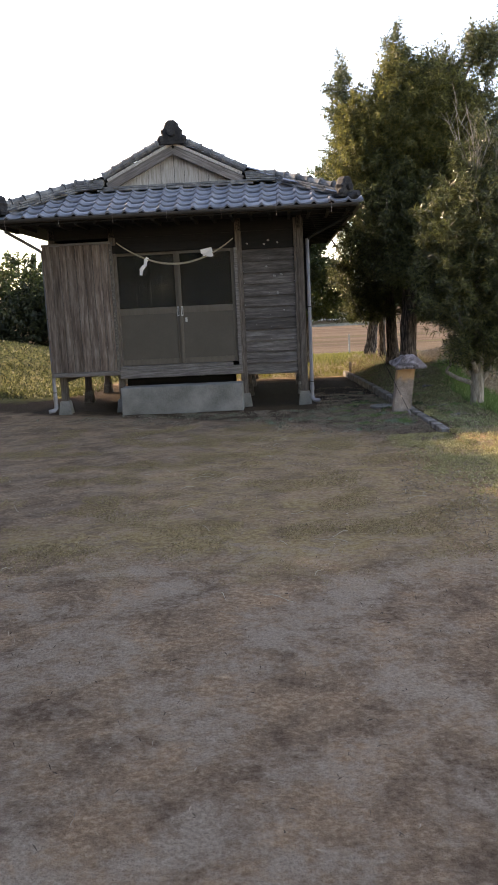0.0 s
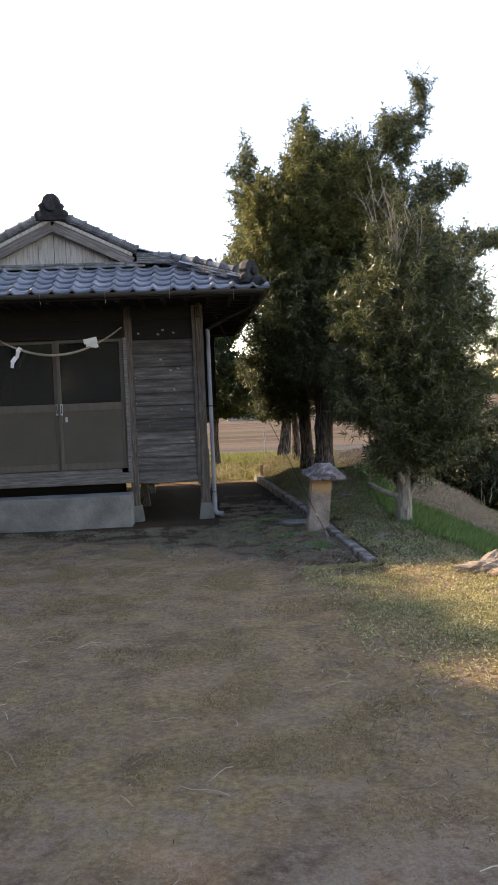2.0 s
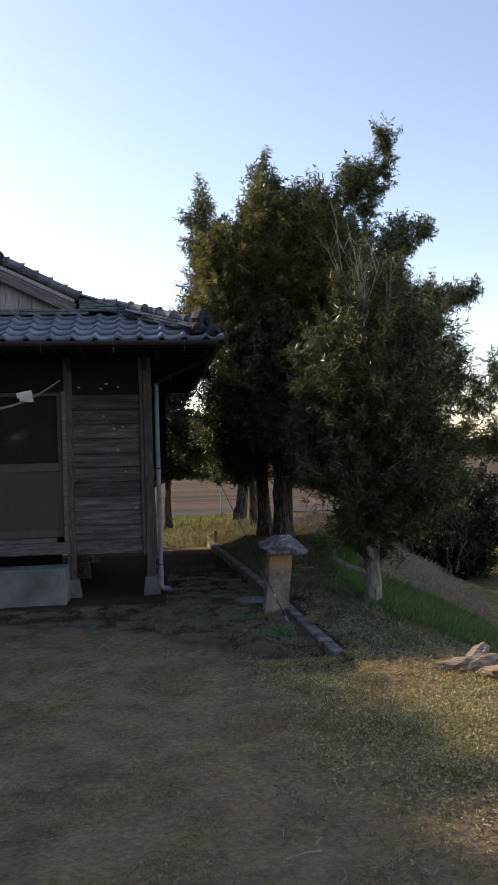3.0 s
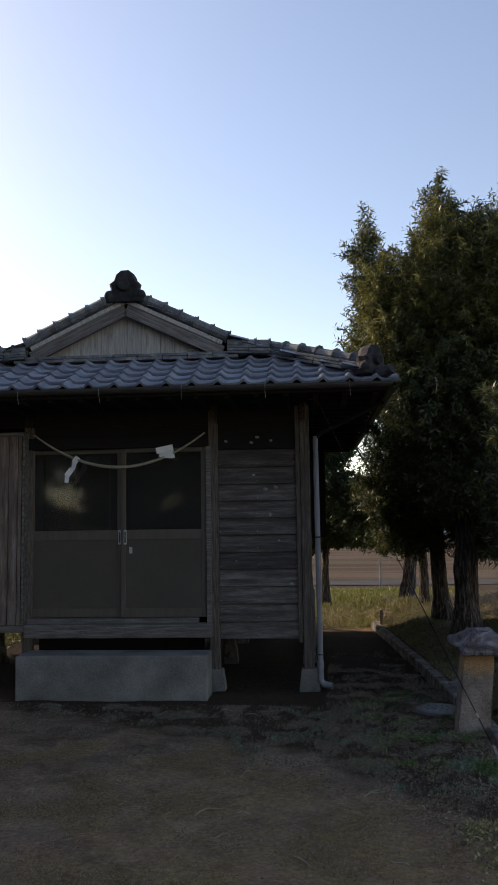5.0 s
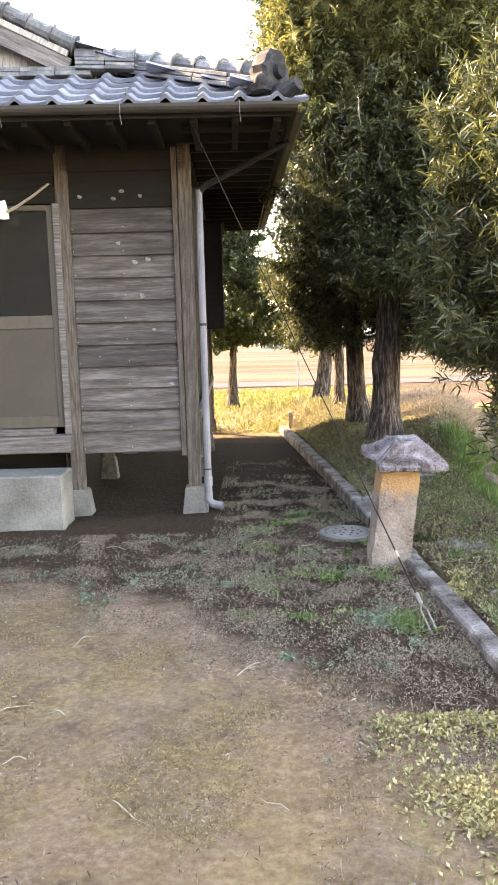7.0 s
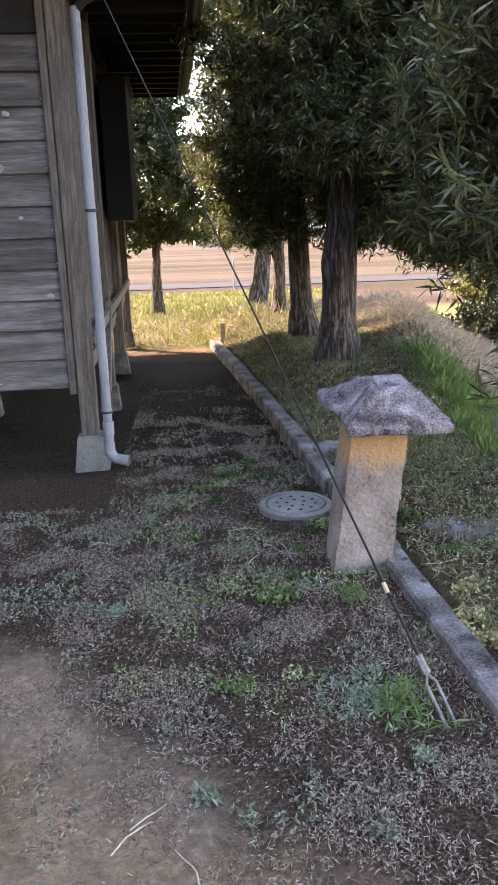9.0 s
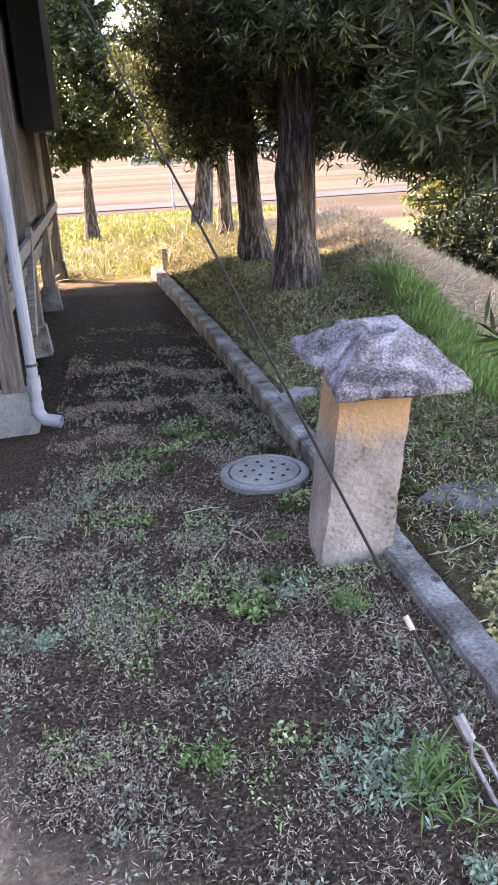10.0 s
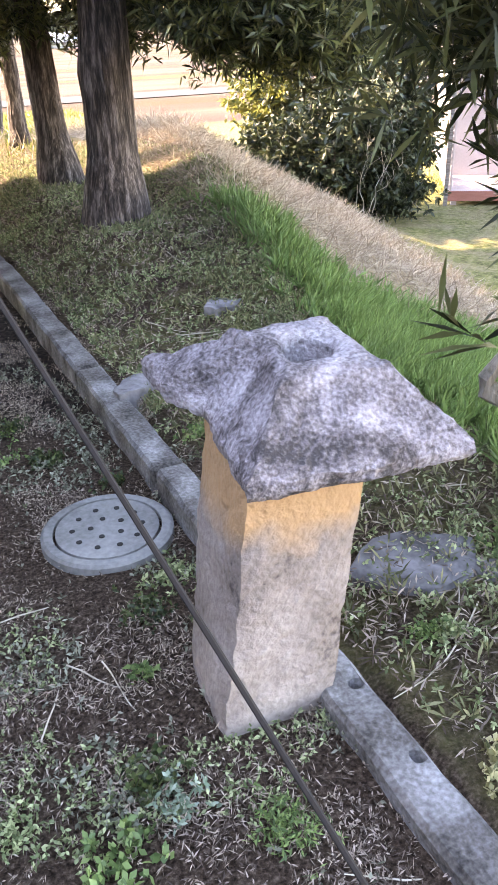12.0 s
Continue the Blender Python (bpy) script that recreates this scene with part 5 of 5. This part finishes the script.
# a low evergreen beyond the grass bank
tree(-9.3, 25.5, "low broad evergreen beyond the grass bank", 1.8, [(-9.3, 25.5, 2.4, 1.6, 1.3, 1.0), (-10.6, 25.8, 2.2, 1.3, 1.2, 0.9), (-8.3, 25.6, 1.7, 0.9, 0.8, 0.7)], [(0.7, (-8.6, 25.5, 2.2)), (0.8, (-10.2, 25.6, 2.4))], 0.14, PALE_BARK, BUSH_LEAF, 30, (0.13, 0.05), 12, group="trees beyond the bank", seed=31)

bush(-9.0, 24.4, [(0, 0, 0.9, 1.2, 0.8, 0.8), (1.3, 0.2, 0.8, 0.9, 0.7, 0.7), (-1.4, 0, 1.0, 1.1, 0.8, 0.9), (0.4, 0.3, 1.7, 0.8, 0.7, 0.5)], "dark shrubs beyond the grass bank", SHRUB_LEAF, 45, (0.13, 0.05), 29)

# ---- the lower garden, the fields and the distance ----
def far_house():
    h = thing("house", pose(8.0, 20.7, -1.36, 0, 0, -30), "pale house with a low timber deck and lattice screen", "house")
    part("wall", box(0.1, 1.35, -0.2, 5.0, 1.5, 2.3, 0.01), WALL_PAINT, h)
    part("wall", box(4.9, 1.5, -0.2, 5.05, 5.5, 2.3, 0.01), WALL_PAINT, h)
    part("wall", box(0.05, 1.5, -0.2, 0.2, 5.5, 2.3, 0.01), WALL_PAINT, h)
    bm = bmesh.new()
    v = [bm.verts.new(p) for p in ((-0.4, 0.7, 2.2), (5.5, 0.7, 2.2), (5.5, 3.4, 3.4), (-0.4, 3.4, 3.4), (-0.4, 6.1, 2.2), (5.5, 6.1, 2.2))]
    bm.faces.new((v[0], v[1], v[2], v[3]))
    bm.faces.new((v[3], v[2], v[5], v[4]))
    bmesh.ops.solidify(bm, geom=bm.faces[:], thickness=0.08)
    part("roof", bm, CONCRETE, h, "pale sheet roof")
    door = part("door", box(1.35, 1.31, 0.3, 2.2, 1.345, 2.1, 0.004), RED_WOOD, h, "brown glazed door")
    part("pane", box(1.5, 1.3, 0.6, 2.05, 1.308, 1.95, 0), GLASS, door)
    deck_part = part("deck", box(0, 0.02, 0.17, 4.5, 1.34, 0.2, 0), WALL_PAINT, h, "pale boarded deck with a reddish edge")
    for k in range(9):
        part("board", box(0, 0.03 + k * 0.146, 0.202, 4.5, 0.165 + k * 0.146, 0.225, 0.003), WALL_PAINT, deck_part)
    part("edge_board", box(0, -0.01, 0.08, 4.5, 0.018, 0.225, 0.004), RED_WOOD, deck_part)
    for x in (0.1, 1.2, 2.4, 3.6, 4.4):
        part("deck_leg", box(x - 0.04, 0.05, -0.1, x + 0.04, 0.13, 0.17, 0), WALL_PAINT, deck_part)
    screen = part("lattice_screen", box(0.02, 0.0, 0.22, 0.05, 0.04, 1.9, 0.003), WALL_PAINT, h, "white lattice screen")
    for k in range(14):
        a = 0.1 + k * 0.1
        for s1 in (1, -1):
            y0, y1 = 0.05, 1.3
            z0, z1 = (0.25 + k * 0.09 - 0.55, 0.25 + k * 0.09) if s1 > 0 else (0.25 + k * 0.09, 0.25 + k * 0.09 - 0.55)
            part("slat", tube([(0.03 + 0.012 * s1, y0, max(0.23, z0)), (0.03 + 0.012 * s1, y1, max(0.23, z1))], 0.011, 4), WALL_PAINT, screen)
    part("deck_post", box(-0.06, -0.03, -0.1, 0.0, 0.03, 2.2, 0.004), BEAM_WOOD, h)


WALL_PAINT = material("pale_rose_house_paint", [(0.29, 0.24, 0.235), (0.38, 0.32, 0.31)], 2.0, (1, 1, 1), 0.8, 0.05, 30)
RED_WOOD = material("reddish_deck_wood", [(0.2, 0.07, 0.05), (0.3, 0.12, 0.09)], 4.0, (1, 8, 8), 0.7, 0.1, 30)
far_house()


def greenhouse(x, y, length, depth, angle=0.0):
    g = thing("greenhouse", pose(x, y, -2.1, 0, 0, angle), "long white plastic-covered greenhouse in the fields", "greenhouse", "far greenhouses")
    bm = bmesh.new()
    arcs = [[bm.verts.new((e, depth / 2 * math.cos(a), 1.1 + 1.3 * math.sin(a) if a not in (0.0,) else 0.0)) for a in np.linspace(0, math.pi, 11)] for e in (-length / 2, length / 2)]
    for k in range(10):
        bm.faces.new((arcs[0][k], arcs[0][k + 1], arcs[1][k + 1], arcs[1][k]))
    bm.faces.new(arcs[0])
    bm.faces.new(arcs[1][::-1])
    part("cover", bm, SHEET, g)
    part("base_rail", box(-length / 2, -depth / 2 - 0.05, -0.2, length / 2, -depth / 2 + 0.02, 0.5, 0.01), CONCRETE, g)


SHEET = material("white_film", [(0.4, 0.42, 0.44), (0.52, 0.54, 0.56)], 0.6, (1, 1, 1), 0.45, 0.02, 8)
greenhouse(6.0, 118, 11, 6, 4)
greenhouse(24.0, 150, 12, 6, 0)

road_bm = bmesh.new()
rows = [[road_bm.verts.new((x, 49 + dy + 0.03 * x, -1.86)) for dy in (0, 3.4)] for x in np.arange(-120, 121, 12)]
for a, b in zip(rows, rows[1:]):
    road_bm.faces.new((a[0], b[0], b[1], a[1]))
tagged(part("road", road_bm, material("pale_farm_road", [(0.055, 0.055, 0.055), (0.08, 0.078, 0.076)], 0.6, (1, 1, 1), 1.0, 0.1, 20, spec=0.03)), "pale grey farm road between the fields", "road", kind="structure")
for x, y in ((2.4, 47), (-14, 46), (20, 48)):
    pole = part("field_post", tube([(0, 0, -0.1), (0, 0, 1.5)], 0.05, 8), CONCRETE)
    pole.matrix_world = pose(x, y, -1.9)
    tagged(pole, "pale concrete roadside post in the fields", "post", "roadside posts")


def treeline(distance, low, high, step, seed, mat, label):
    """A far wood: an uneven strip of crowns all round the horizon ahead."""
    verts, faces = [], []
    angles = np.arange(-75, 75, step)
    for i, a in enumerate(angles):
        x, y = distance * math.sin(radians(a)), distance * math.cos(radians(a))
        h = low + (high - low) * (0.5 + 0.5 * noise.noise(Vector((a * 0.35, seed, 0)))) + 0.25 * high * noise.noise(Vector((a * 3.1, seed, 2)))
        verts += [(x, y, -3), (x, y, -2 + max(0.5, h)), (x * 1.03, y * 1.03, -3)]
    for i in range(len(angles) - 1):
        k = 3 * i
        faces += [(k, k + 3, k + 4, k + 1), (k + 1, k + 4, k + 5, k + 2)]
    tagged(raw("backdrop", verts, faces, mat), label, "backdrop", kind="structure")


treeline(420, 4, 12, 0.25, 3, material("far_wood_green", [(0.05, 0.06, 0.035), (0.11, 0.12, 0.07)], 0.1, (1, 1, 1), 0.9, 0, 1), "dark far woods along the horizon")
# haze before the far hills is put into their blue colour
treeline(1500, 10, 28, 0.4, 8, material("far_hill_haze", [(0.16, 0.2, 0.24), (0.2, 0.24, 0.28)], 0.01, (1, 1, 1), 0.9, 0, 0.1), "low hills on the horizon, blue from painted haze")
bush(33, 62, [(0, 0, 1.0, 2.2, 1.2, 1.0), (-3, 0, 0.8, 2.0, 1.2, 0.8), (3, 0.3, 1.2, 2.0, 1.2, 1.1)], "brown hedge between the far fields", OLIVE_LEAF, 14, (0.3, 0.14), 61)

# unseen trees added behind the walker and beside the hall, for shade and reflections
unseen_tree = tree(-9.6, 16.6, "unseen tall evergreen added for shade and reflections", 5.0,
                 [(-9.6, 16.6, 4.0, 2.2, 2.2, 2.0), (-9.9, 16.3, 6.15, 1.7, 1.7, 1.2), (-9.0, 16.8, 2.4, 1.6, 1.6, 0.9), (-9.6, 16.6, 1.1, 1.9, 1.8, 0.9)],
                 [(0.6, (-8.6, 16.6, 4.0)), (0.6, (-10.6, 16.4, 4.4)), (0.8, (-9.9, 16.3, 6.2))], 0.2, BARK, BUSH_LEAF, 38, (0.17, 0.065), 12, group="trees round the yard", seed=71)
for x, y, turn, size in ((-9.5, 14.3, 80, 1.0), (-9.3, 11.3, 160, 1.0), (-9.4, 8.3, 230, 1.02), (-9.5, 5.3, 20, 1.02), (-9.5, 2.3, 120, 1.0), (-9.6, -0.8, 200, 1.0), (-7.0, -11.5, 50, 1.25), (-2.6, -13.0, 190, 1.3), (2.0, -12.5, 300, 1.25), (6.6, -12.0, 95, 1.3), (-11.0, -8.0, 130, 1.3)):
    copy = copy_thing(unseen_tree, pose(x, y, ground_z(x, y) - 0.06, 0, 0, turn))
    copy.scale = (size, size, size)

# ---- grass, weeds and litter ----


def scatter(name, label, mat, region, number, length, width, count, seed, spread=0.6, droop=0.1, keep=None, category="grass", rise=0.0):
    rng = np.random.default_rng(seed)
    x0, y0, x1, y1 = region
    out = []
    while len(out) < number:
        x, y = rng.uniform(x0, x1), rng.uniform(y0, y1)
        if keep and rng.random() > keep(x, y):
            continue
        out.append(((x, y, ground_z(x, y) + 0.012 + rise), (rng.normal() * 0.35, rng.normal() * 0.35, 1.0)))
    ob = leaves_mesh(name, out, mat, None, length, width, count, spread, droop, seed, back=0.02)
    return tagged(ob, label, category, kind="stuff")


def clumps(scale, lo, hi, seed=0.0):
    return lambda x, y: smoothstep(lo, hi, noise.noise(Vector((x * scale + seed, y * scale, seed))))


def off_hall(x, y):
    return 0 if (-4.6 < x < 0.1 and y > 12.6) else 1


def beside_kerb(x, y):
    return x > kerb_x(min(max(y, 9.2), 19)) + 0.1


scatter("bank_grass", "bright green grass on the bank", GRASS, (2.2, 10.5, 4.6, 16.4), 11000, 0.12, 0.008, 7, 41, 0.35, 0.0, lambda x, y: smoothstep(2.3, 2.65, x) * smoothstep(10.5, 12, y) * (1 - straw_edge(x, y)) * (1 - smoothstep(14.7, 15.5, y)))
scatter("bank_straw", "mown dry straw on the far bank", STRAW, (2.3, 13.2, 5.6, 24), 15000, 0.17, 0.006, 5, 42, 0.9, 0.35, lambda x, y: straw_edge(x, y))
scatter("verge_grass", "short mixed grass beyond the kerb", FADED, (0.9, 9.6, 2.9, 19), 5200, 0.05, 0.008, 6, 43, 0.5, 0.0, lambda x, y: beside_kerb(x, y) * (0.25 + 0.75 * clumps(1.6, -0.1, 0.35, 4)(x, y)))
VERGE_WEED = leaf_material("green_verge_weed_leaf", (0.11, 0.145, 0.055), (0.5, 0.54, 0.28), 0.7, 0.25)
scatter("verge_weeds", "small mixed weeds beyond the kerb", VERGE_WEED, (0.9, 9.6, 2.9, 19), 16000, 0.018, 0.009, 8, 52, 0.7, 0.0, lambda x, y: beside_kerb(x, y) * (0.15 + 0.85 * clumps(2.0, -0.05, 0.35, 14)(x, y)))
scatter("verge_litter", "dry leaves and needles beyond the kerb", LITTER, (0.9, 9.3, 3.0, 19.5), 26000, 0.034, 0.0055, 4, 44, 0.9, 0.3, lambda x, y: beside_kerb(x, y))
scatter("yard_weeds", "small grey-green weeds in the shaded soil", WEED, (-4.5, 9.3, 1.5, 15.5), 3000, 0.017, 0.008, 9, 45, 0.8, 0.0, lambda x, y: (not beside_kerb(x, y)) * off_hall(x, y) * shade_soil_edge(x, y) * (1 - smoothstep(12.8, 15.2, y)) * (0.04 + 0.96 * clumps(3.0, 0.08, 0.34, 2)(x, y)))
scatter("yard_litter", "pale dry leaf litter on dark soil", LITTER, (-4.0, 8.0, 1.5, 16.0), 40000, 0.0125, 0.0036, 5, 46, 0.9, 0.3, lambda x, y: (not beside_kerb(x, y)) * off_hall(x, y) * (0.05 + 0.95 * shade_soil_edge(x, y)) * (1 - 0.9 * smoothstep(12.8, 15.5, y)) * (0.06 + 0.94 * clumps(3.4, 0.02, 0.34, 7)(x, y)))
scatter("lit_clover", "yellow-green clover and moss with sunlight in their pale colour", CLOVER, (0.9, 6.0, 3.6, 9.6), 19000, 0.02, 0.011, 7, 47, 0.7, 0.0, lambda x, y: smoothstep(0.9, 1.6, x - 0.12 * (8 - y)) * smoothstep(5.6, 8.0, y) * (1 - smoothstep(2.9, 3.6, x)) * (0.15 + 0.85 * clumps(1.7, -0.1, 0.3, 9)(x, y)))
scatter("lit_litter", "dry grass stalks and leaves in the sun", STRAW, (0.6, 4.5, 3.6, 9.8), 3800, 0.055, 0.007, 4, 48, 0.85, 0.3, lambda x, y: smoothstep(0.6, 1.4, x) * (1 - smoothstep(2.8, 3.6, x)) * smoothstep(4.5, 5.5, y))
scatter("yard_stalks", "scattered dry stalks and stones on bare soil", LITTER, (-3.5, 2.0, 1.8, 10.5), 2600, 0.026, 0.005, 2, 49, 0.95, 0.3)
OCHRE_MOSS = leaf_material("ochre_moss_and_dry_grass", (0.2, 0.14, 0.068), (0.47, 0.37, 0.19), 0.85, 0.15)
scatter("yard_moss", "short yellow-brown moss and dry grass on the yard", OCHRE_MOSS, (-3.8, 4.2, 1.3, 11.2), 26000, 0.014, 0.004, 5, 54, 0.75, 0.0, lambda x, y: (1 - shade_soil_edge(x, y)) * smoothstep(4.2, 5.4, y) * clumps(1.9, 0.0, 0.3, 21)(x, y), category="moss")
scatter("near_litter", "tan leaf litter and dry stems round the pillar", LITTER, (0.1, 9.6, 1.5, 12.7), 10000, 0.02, 0.0032, 5, 55, 0.9, 0.25, lambda x, y: (not beside_kerb(x, y)) * shade_soil_edge(x, y) * (0.1 + 0.9 * clumps(4.2, -0.05, 0.25, 31)(x, y)), category="leaf litter")
scatter("near_weeds", "small green weeds round the pillar", VERGE_WEED, (0.3, 10.4, 1.5, 12.9), 1200, 0.014, 0.007, 8, 56, 0.75, 0.0, lambda x, y: (not beside_kerb(x, y)) * shade_soil_edge(x, y) * clumps(3.1, 0.1, 0.35, 41)(x, y), category="weed")
scatter("back_grass", "sunlit short grass behind the trees", GOLD_LEAF, (-4.5, 18.4, 9, 30), 10000, 0.12, 0.014, 5, 50, 0.4, 0.0, lambda x, y: x < 2.2 or y > 21.5, category="grass")
scatter("back_straw", "cut brushwood and straw behind the hall", STRAW, (-2.5, 17.9, 2.2, 21), 1400, 0.25, 0.009, 4, 51, 0.85, 0.35, lambda x, y: 0.3 + 0.7 * clumps(1.2, -0.1, 0.3, 3)(x, y))
# dark leaf colour here stands for the shade on the bank
scatter("left_bank_grass", "green grass on the far bank beside the hall", PINE_LEAF, (-14, 16, -4.6, 25), 14000, 0.08, 0.014, 5, 53, 0.4, 0.0)


# ---- nails, stalks and single plants ----
nail_mesh = bpy.data.meshes.new("nail")
nb = bmesh.new()
bmesh.ops.create_icosphere(nb, subdivisions=1, radius=0.0045)
nb.to_mesh(nail_mesh)
nb.free()
nail_mesh.materials.append(SILVER)
for i in range(11):
    for x in (-0.975, -0.56, -0.145):
        nail = new("nail", nail_mesh)
        nail.parent = panel
        nail.matrix_local = pose(x + random.uniform(-0.008, 0.008), 0.018 - 0.002, 0.37 + i * H + 0.035 + random.uniform(-0.01, 0.01))


def stalks(name, label, places, mat, radius):
    """Dry stems lying bent on the soil."""
    bm = bmesh.new()
    for x, y, length, turn, bend in places:
        a, pts = radians(turn), []
        px, py = x, y
        for k in range(5):
            pts.append((px, py, ground_z(px, py) + 0.012 + 0.012 * math.sin(k * 1.3 + x)))
            px, py = px + math.cos(a) * length / 4, py + math.sin(a) * length / 4
            a += radians(bend) / 3
        tube(pts, [radius, radius, radius * 0.9, radius * 0.8, radius * 0.5], 5, bm)
    return tagged(part(name, bm, mat), label, "stalk", kind="stuff")


STALK = material("pale_dry_stem", [(0.36, 0.3, 0.21), (0.6, 0.53, 0.42)], 20, (1, 1, 1), 0.9, 0.1, 60)
random.seed(12)
stalks("dry_stalks", "pale dry stalks lying on the soil",
       [(0.83, 11.66, 0.22, 65, 10), (0.92, 11.86, 0.18, -50, 8), (-0.01, 9.07, 0.17, -55, 25), (-0.26, 5.19, 0.13, -50, 10), (0.38, 10.02, 0.24, 55, -15), (0.42, 10.1, 0.2, 40, 30), (0.75, 12.1, 0.35, 5, 12), (0.6, 9.9, 0.15, 100, 30)]
       + [(random.uniform(-2.5, 1.4), random.uniform(4.0, 12.6), random.uniform(0.06, 0.28), random.uniform(0, 360), random.uniform(-14, 14)) for _ in range(46)], STALK, 0.0022)
stalks("kerb_stalks", "dry stems and twigs beyond the kerb",
       [(random.uniform(1.65, 3.0), random.uniform(9.4, 16.5), random.uniform(0.1, 0.45), random.uniform(0, 360), random.uniform(-25, 25)) for _ in range(120)], STALK, 0.0024)


def plant(x, y, label, mat, spread, size, shoots, seed, category="weed"):
    """One low leafy plant."""
    rng = np.random.default_rng(seed)
    out = [((rng.normal() * spread, rng.normal() * spread, 0.012 + 0.02 * rng.random()), (rng.normal() * 0.6, rng.normal() * 0.6, 1.0)) for _ in range(shoots)]
    t = thing("weed_plant", pose(x, y, ground_z(x, y)), label, category, "single weeds")
    leaves_mesh("foliage", out, mat, t, size[0], size[1], 9, 0.7, 0.0, seed, back=0.02)
    return t


FRESH = leaf_material("fresh_green_leaf", (0.07, 0.12, 0.035), (0.26, 0.36, 0.12), 0.6, 0.3)
BLUE_WEED = leaf_material("grey_blue_weed_leaf", (0.12, 0.17, 0.1), (0.34, 0.4, 0.3), 0.7, 0.2)
plant(1.08, 11.76, "fresh bright green weed in dark soil", FRESH, 0.014, (0.022, 0.012), 14, 1)
plant(1.14, 10.56, "low grey-green weed clump beside the kerb", BLUE_WEED, 0.075, (0.024, 0.007), 150, 2)
plant(1.24, 10.5, "tuft of green blades beside the kerb", GRASS, 0.05, (0.075, 0.006), 30, 3)
plant(1.23, 11.26, "low green weed clump before the pillar", FRESH, 0.035, (0.018, 0.005), 70, 4)
plant(0.62, 10.21, "pale grey-green rosette in dark soil", BLUE_WEED, 0.02, (0.03, 0.01), 12, 5)
plant(1.62, 10.97, "yellow-green clover over the kerb", CLOVER, 0.03, (0.018, 0.015), 26, 6)
plant(1.62, 10.82, "yellow-green clover over the kerb", CLOVER, 0.025, (0.018, 0.015), 22, 7)
plant(1.66, 11.2, "yellow-green clover over the kerb", CLOVER, 0.035, (0.018, 0.015), 26, 8)
plant(1.6, 11.95, "green weed behind the stone pillar", BUSH_LEAF, 0.04, (0.04, 0.015), 34, 9)
for k in range(46):
    x, y = random.uniform(0.5, 2.5), random.uniform(10.6, 13.6)
    if abs(x - kerb_x(y)) > 0.15 and not (1.1 < x < 1.6 and 11.4 < y < 11.9) and math.hypot(x - 1.135, y - 12.395) > 0.26:
        size = random.uniform(0.012, 0.022)
        plant(x, y, "small fresh green weed among dry litter", random.choice((FRESH, FRESH, BUSH_LEAF, VERGE_WEED)), random.uniform(0.015, 0.045), (size, size * random.uniform(0.5, 0.75)), random.randint(14, 46), 200 + k)
for k in range(40):
    x, y = random.uniform(-1.8, 1.4), random.uniform(9.3, 12.4)
    if shade_soil_edge(x, y) > 0.45 and not beside_kerb(x + 0.15, y) and not (1.1 < x < 1.6 and 11.4 < y < 11.9):
        plant(x, y, "small pale weed in the shaded soil", random.choice((BLUE_WEED, WEED, WEED)), random.uniform(0.012, 0.04), (random.uniform(0.014, 0.026), random.uniform(0.006, 0.009)), random.randint(8, 36), 100 + k)
for k, (x, z, r) in enumerate(((-0.9, 2.52, 0.012), (-0.62, 2.5, 0.014), (-0.55, 2.56, 0.012), (-0.4, 2.52, 0.01), (-0.6, 2.14, 0.012), (-0.33, 1.42, 0.008), (-0.8, 1.2, 0.006))):
    bm = bmesh.new()
    bmesh.ops.create_icosphere(bm, subdivisions=2, radius=1.4 * r, matrix=Matrix.LocRotScale((x, 0.012, z), None, (1.25, 0.12, 0.9)))
    rough_up(bm, r * 0.8, 60, k)
    part("knot_patch", bm, PALE_LICHEN, hall, "grey lichen spot on the boards", smooth=True)

stake = part("marker_stake", box(-0.03, -0.03, -0.15, 0.03, 0.03, 0.22, 0.005), BEAM_WOOD)
stake.matrix_world = pose(0.94, 18.25, ground_z(0.94, 18.25))
tagged(stake, "short weathered wooden stake at the kerb's end", "stake")


def fallen_leaf(x, y, size, turn):
    """A pale dry leaf, cupped and lobed, lying on the soil."""
    bm = bmesh.new()
    rim = []
    for k in range(14):
        a = 2 * math.pi * k / 14
        reach = size * (0.75 + 0.25 * math.cos(3 * a)) * (1.0 if k % 2 else 0.82)
        rim.append(bm.verts.new((reach * math.cos(a), 0.7 * reach * math.sin(a), 0.012 + 0.25 * reach * abs(math.sin(a)))))
    hub = bm.verts.new((0, 0, 0.006))
    for k in range(14):
        bm.faces.new((hub, rim[k], rim[(k + 1) % 14]))
    bmesh.ops.solidify(bm, geom=bm.faces[:], thickness=0.0012)
    leaf = part("fallen_leaf", bm, STALK)
    leaf.matrix_world = pose(x, y, ground_z(x, y) + 0.006, 0, 0, turn)
    return tagged(leaf, "pale dry curled leaf lying on bare soil", "leaf", "fallen leaves")


for x, y, size, turn in ((-0.46, 8.52, 0.032, 20), (0.79, 10.03, 0.018, 70), (-1.2, 7.6, 0.02, 130), (0.3, 7.1, 0.016, 250)):
    fallen_leaf(x, y, size, turn)
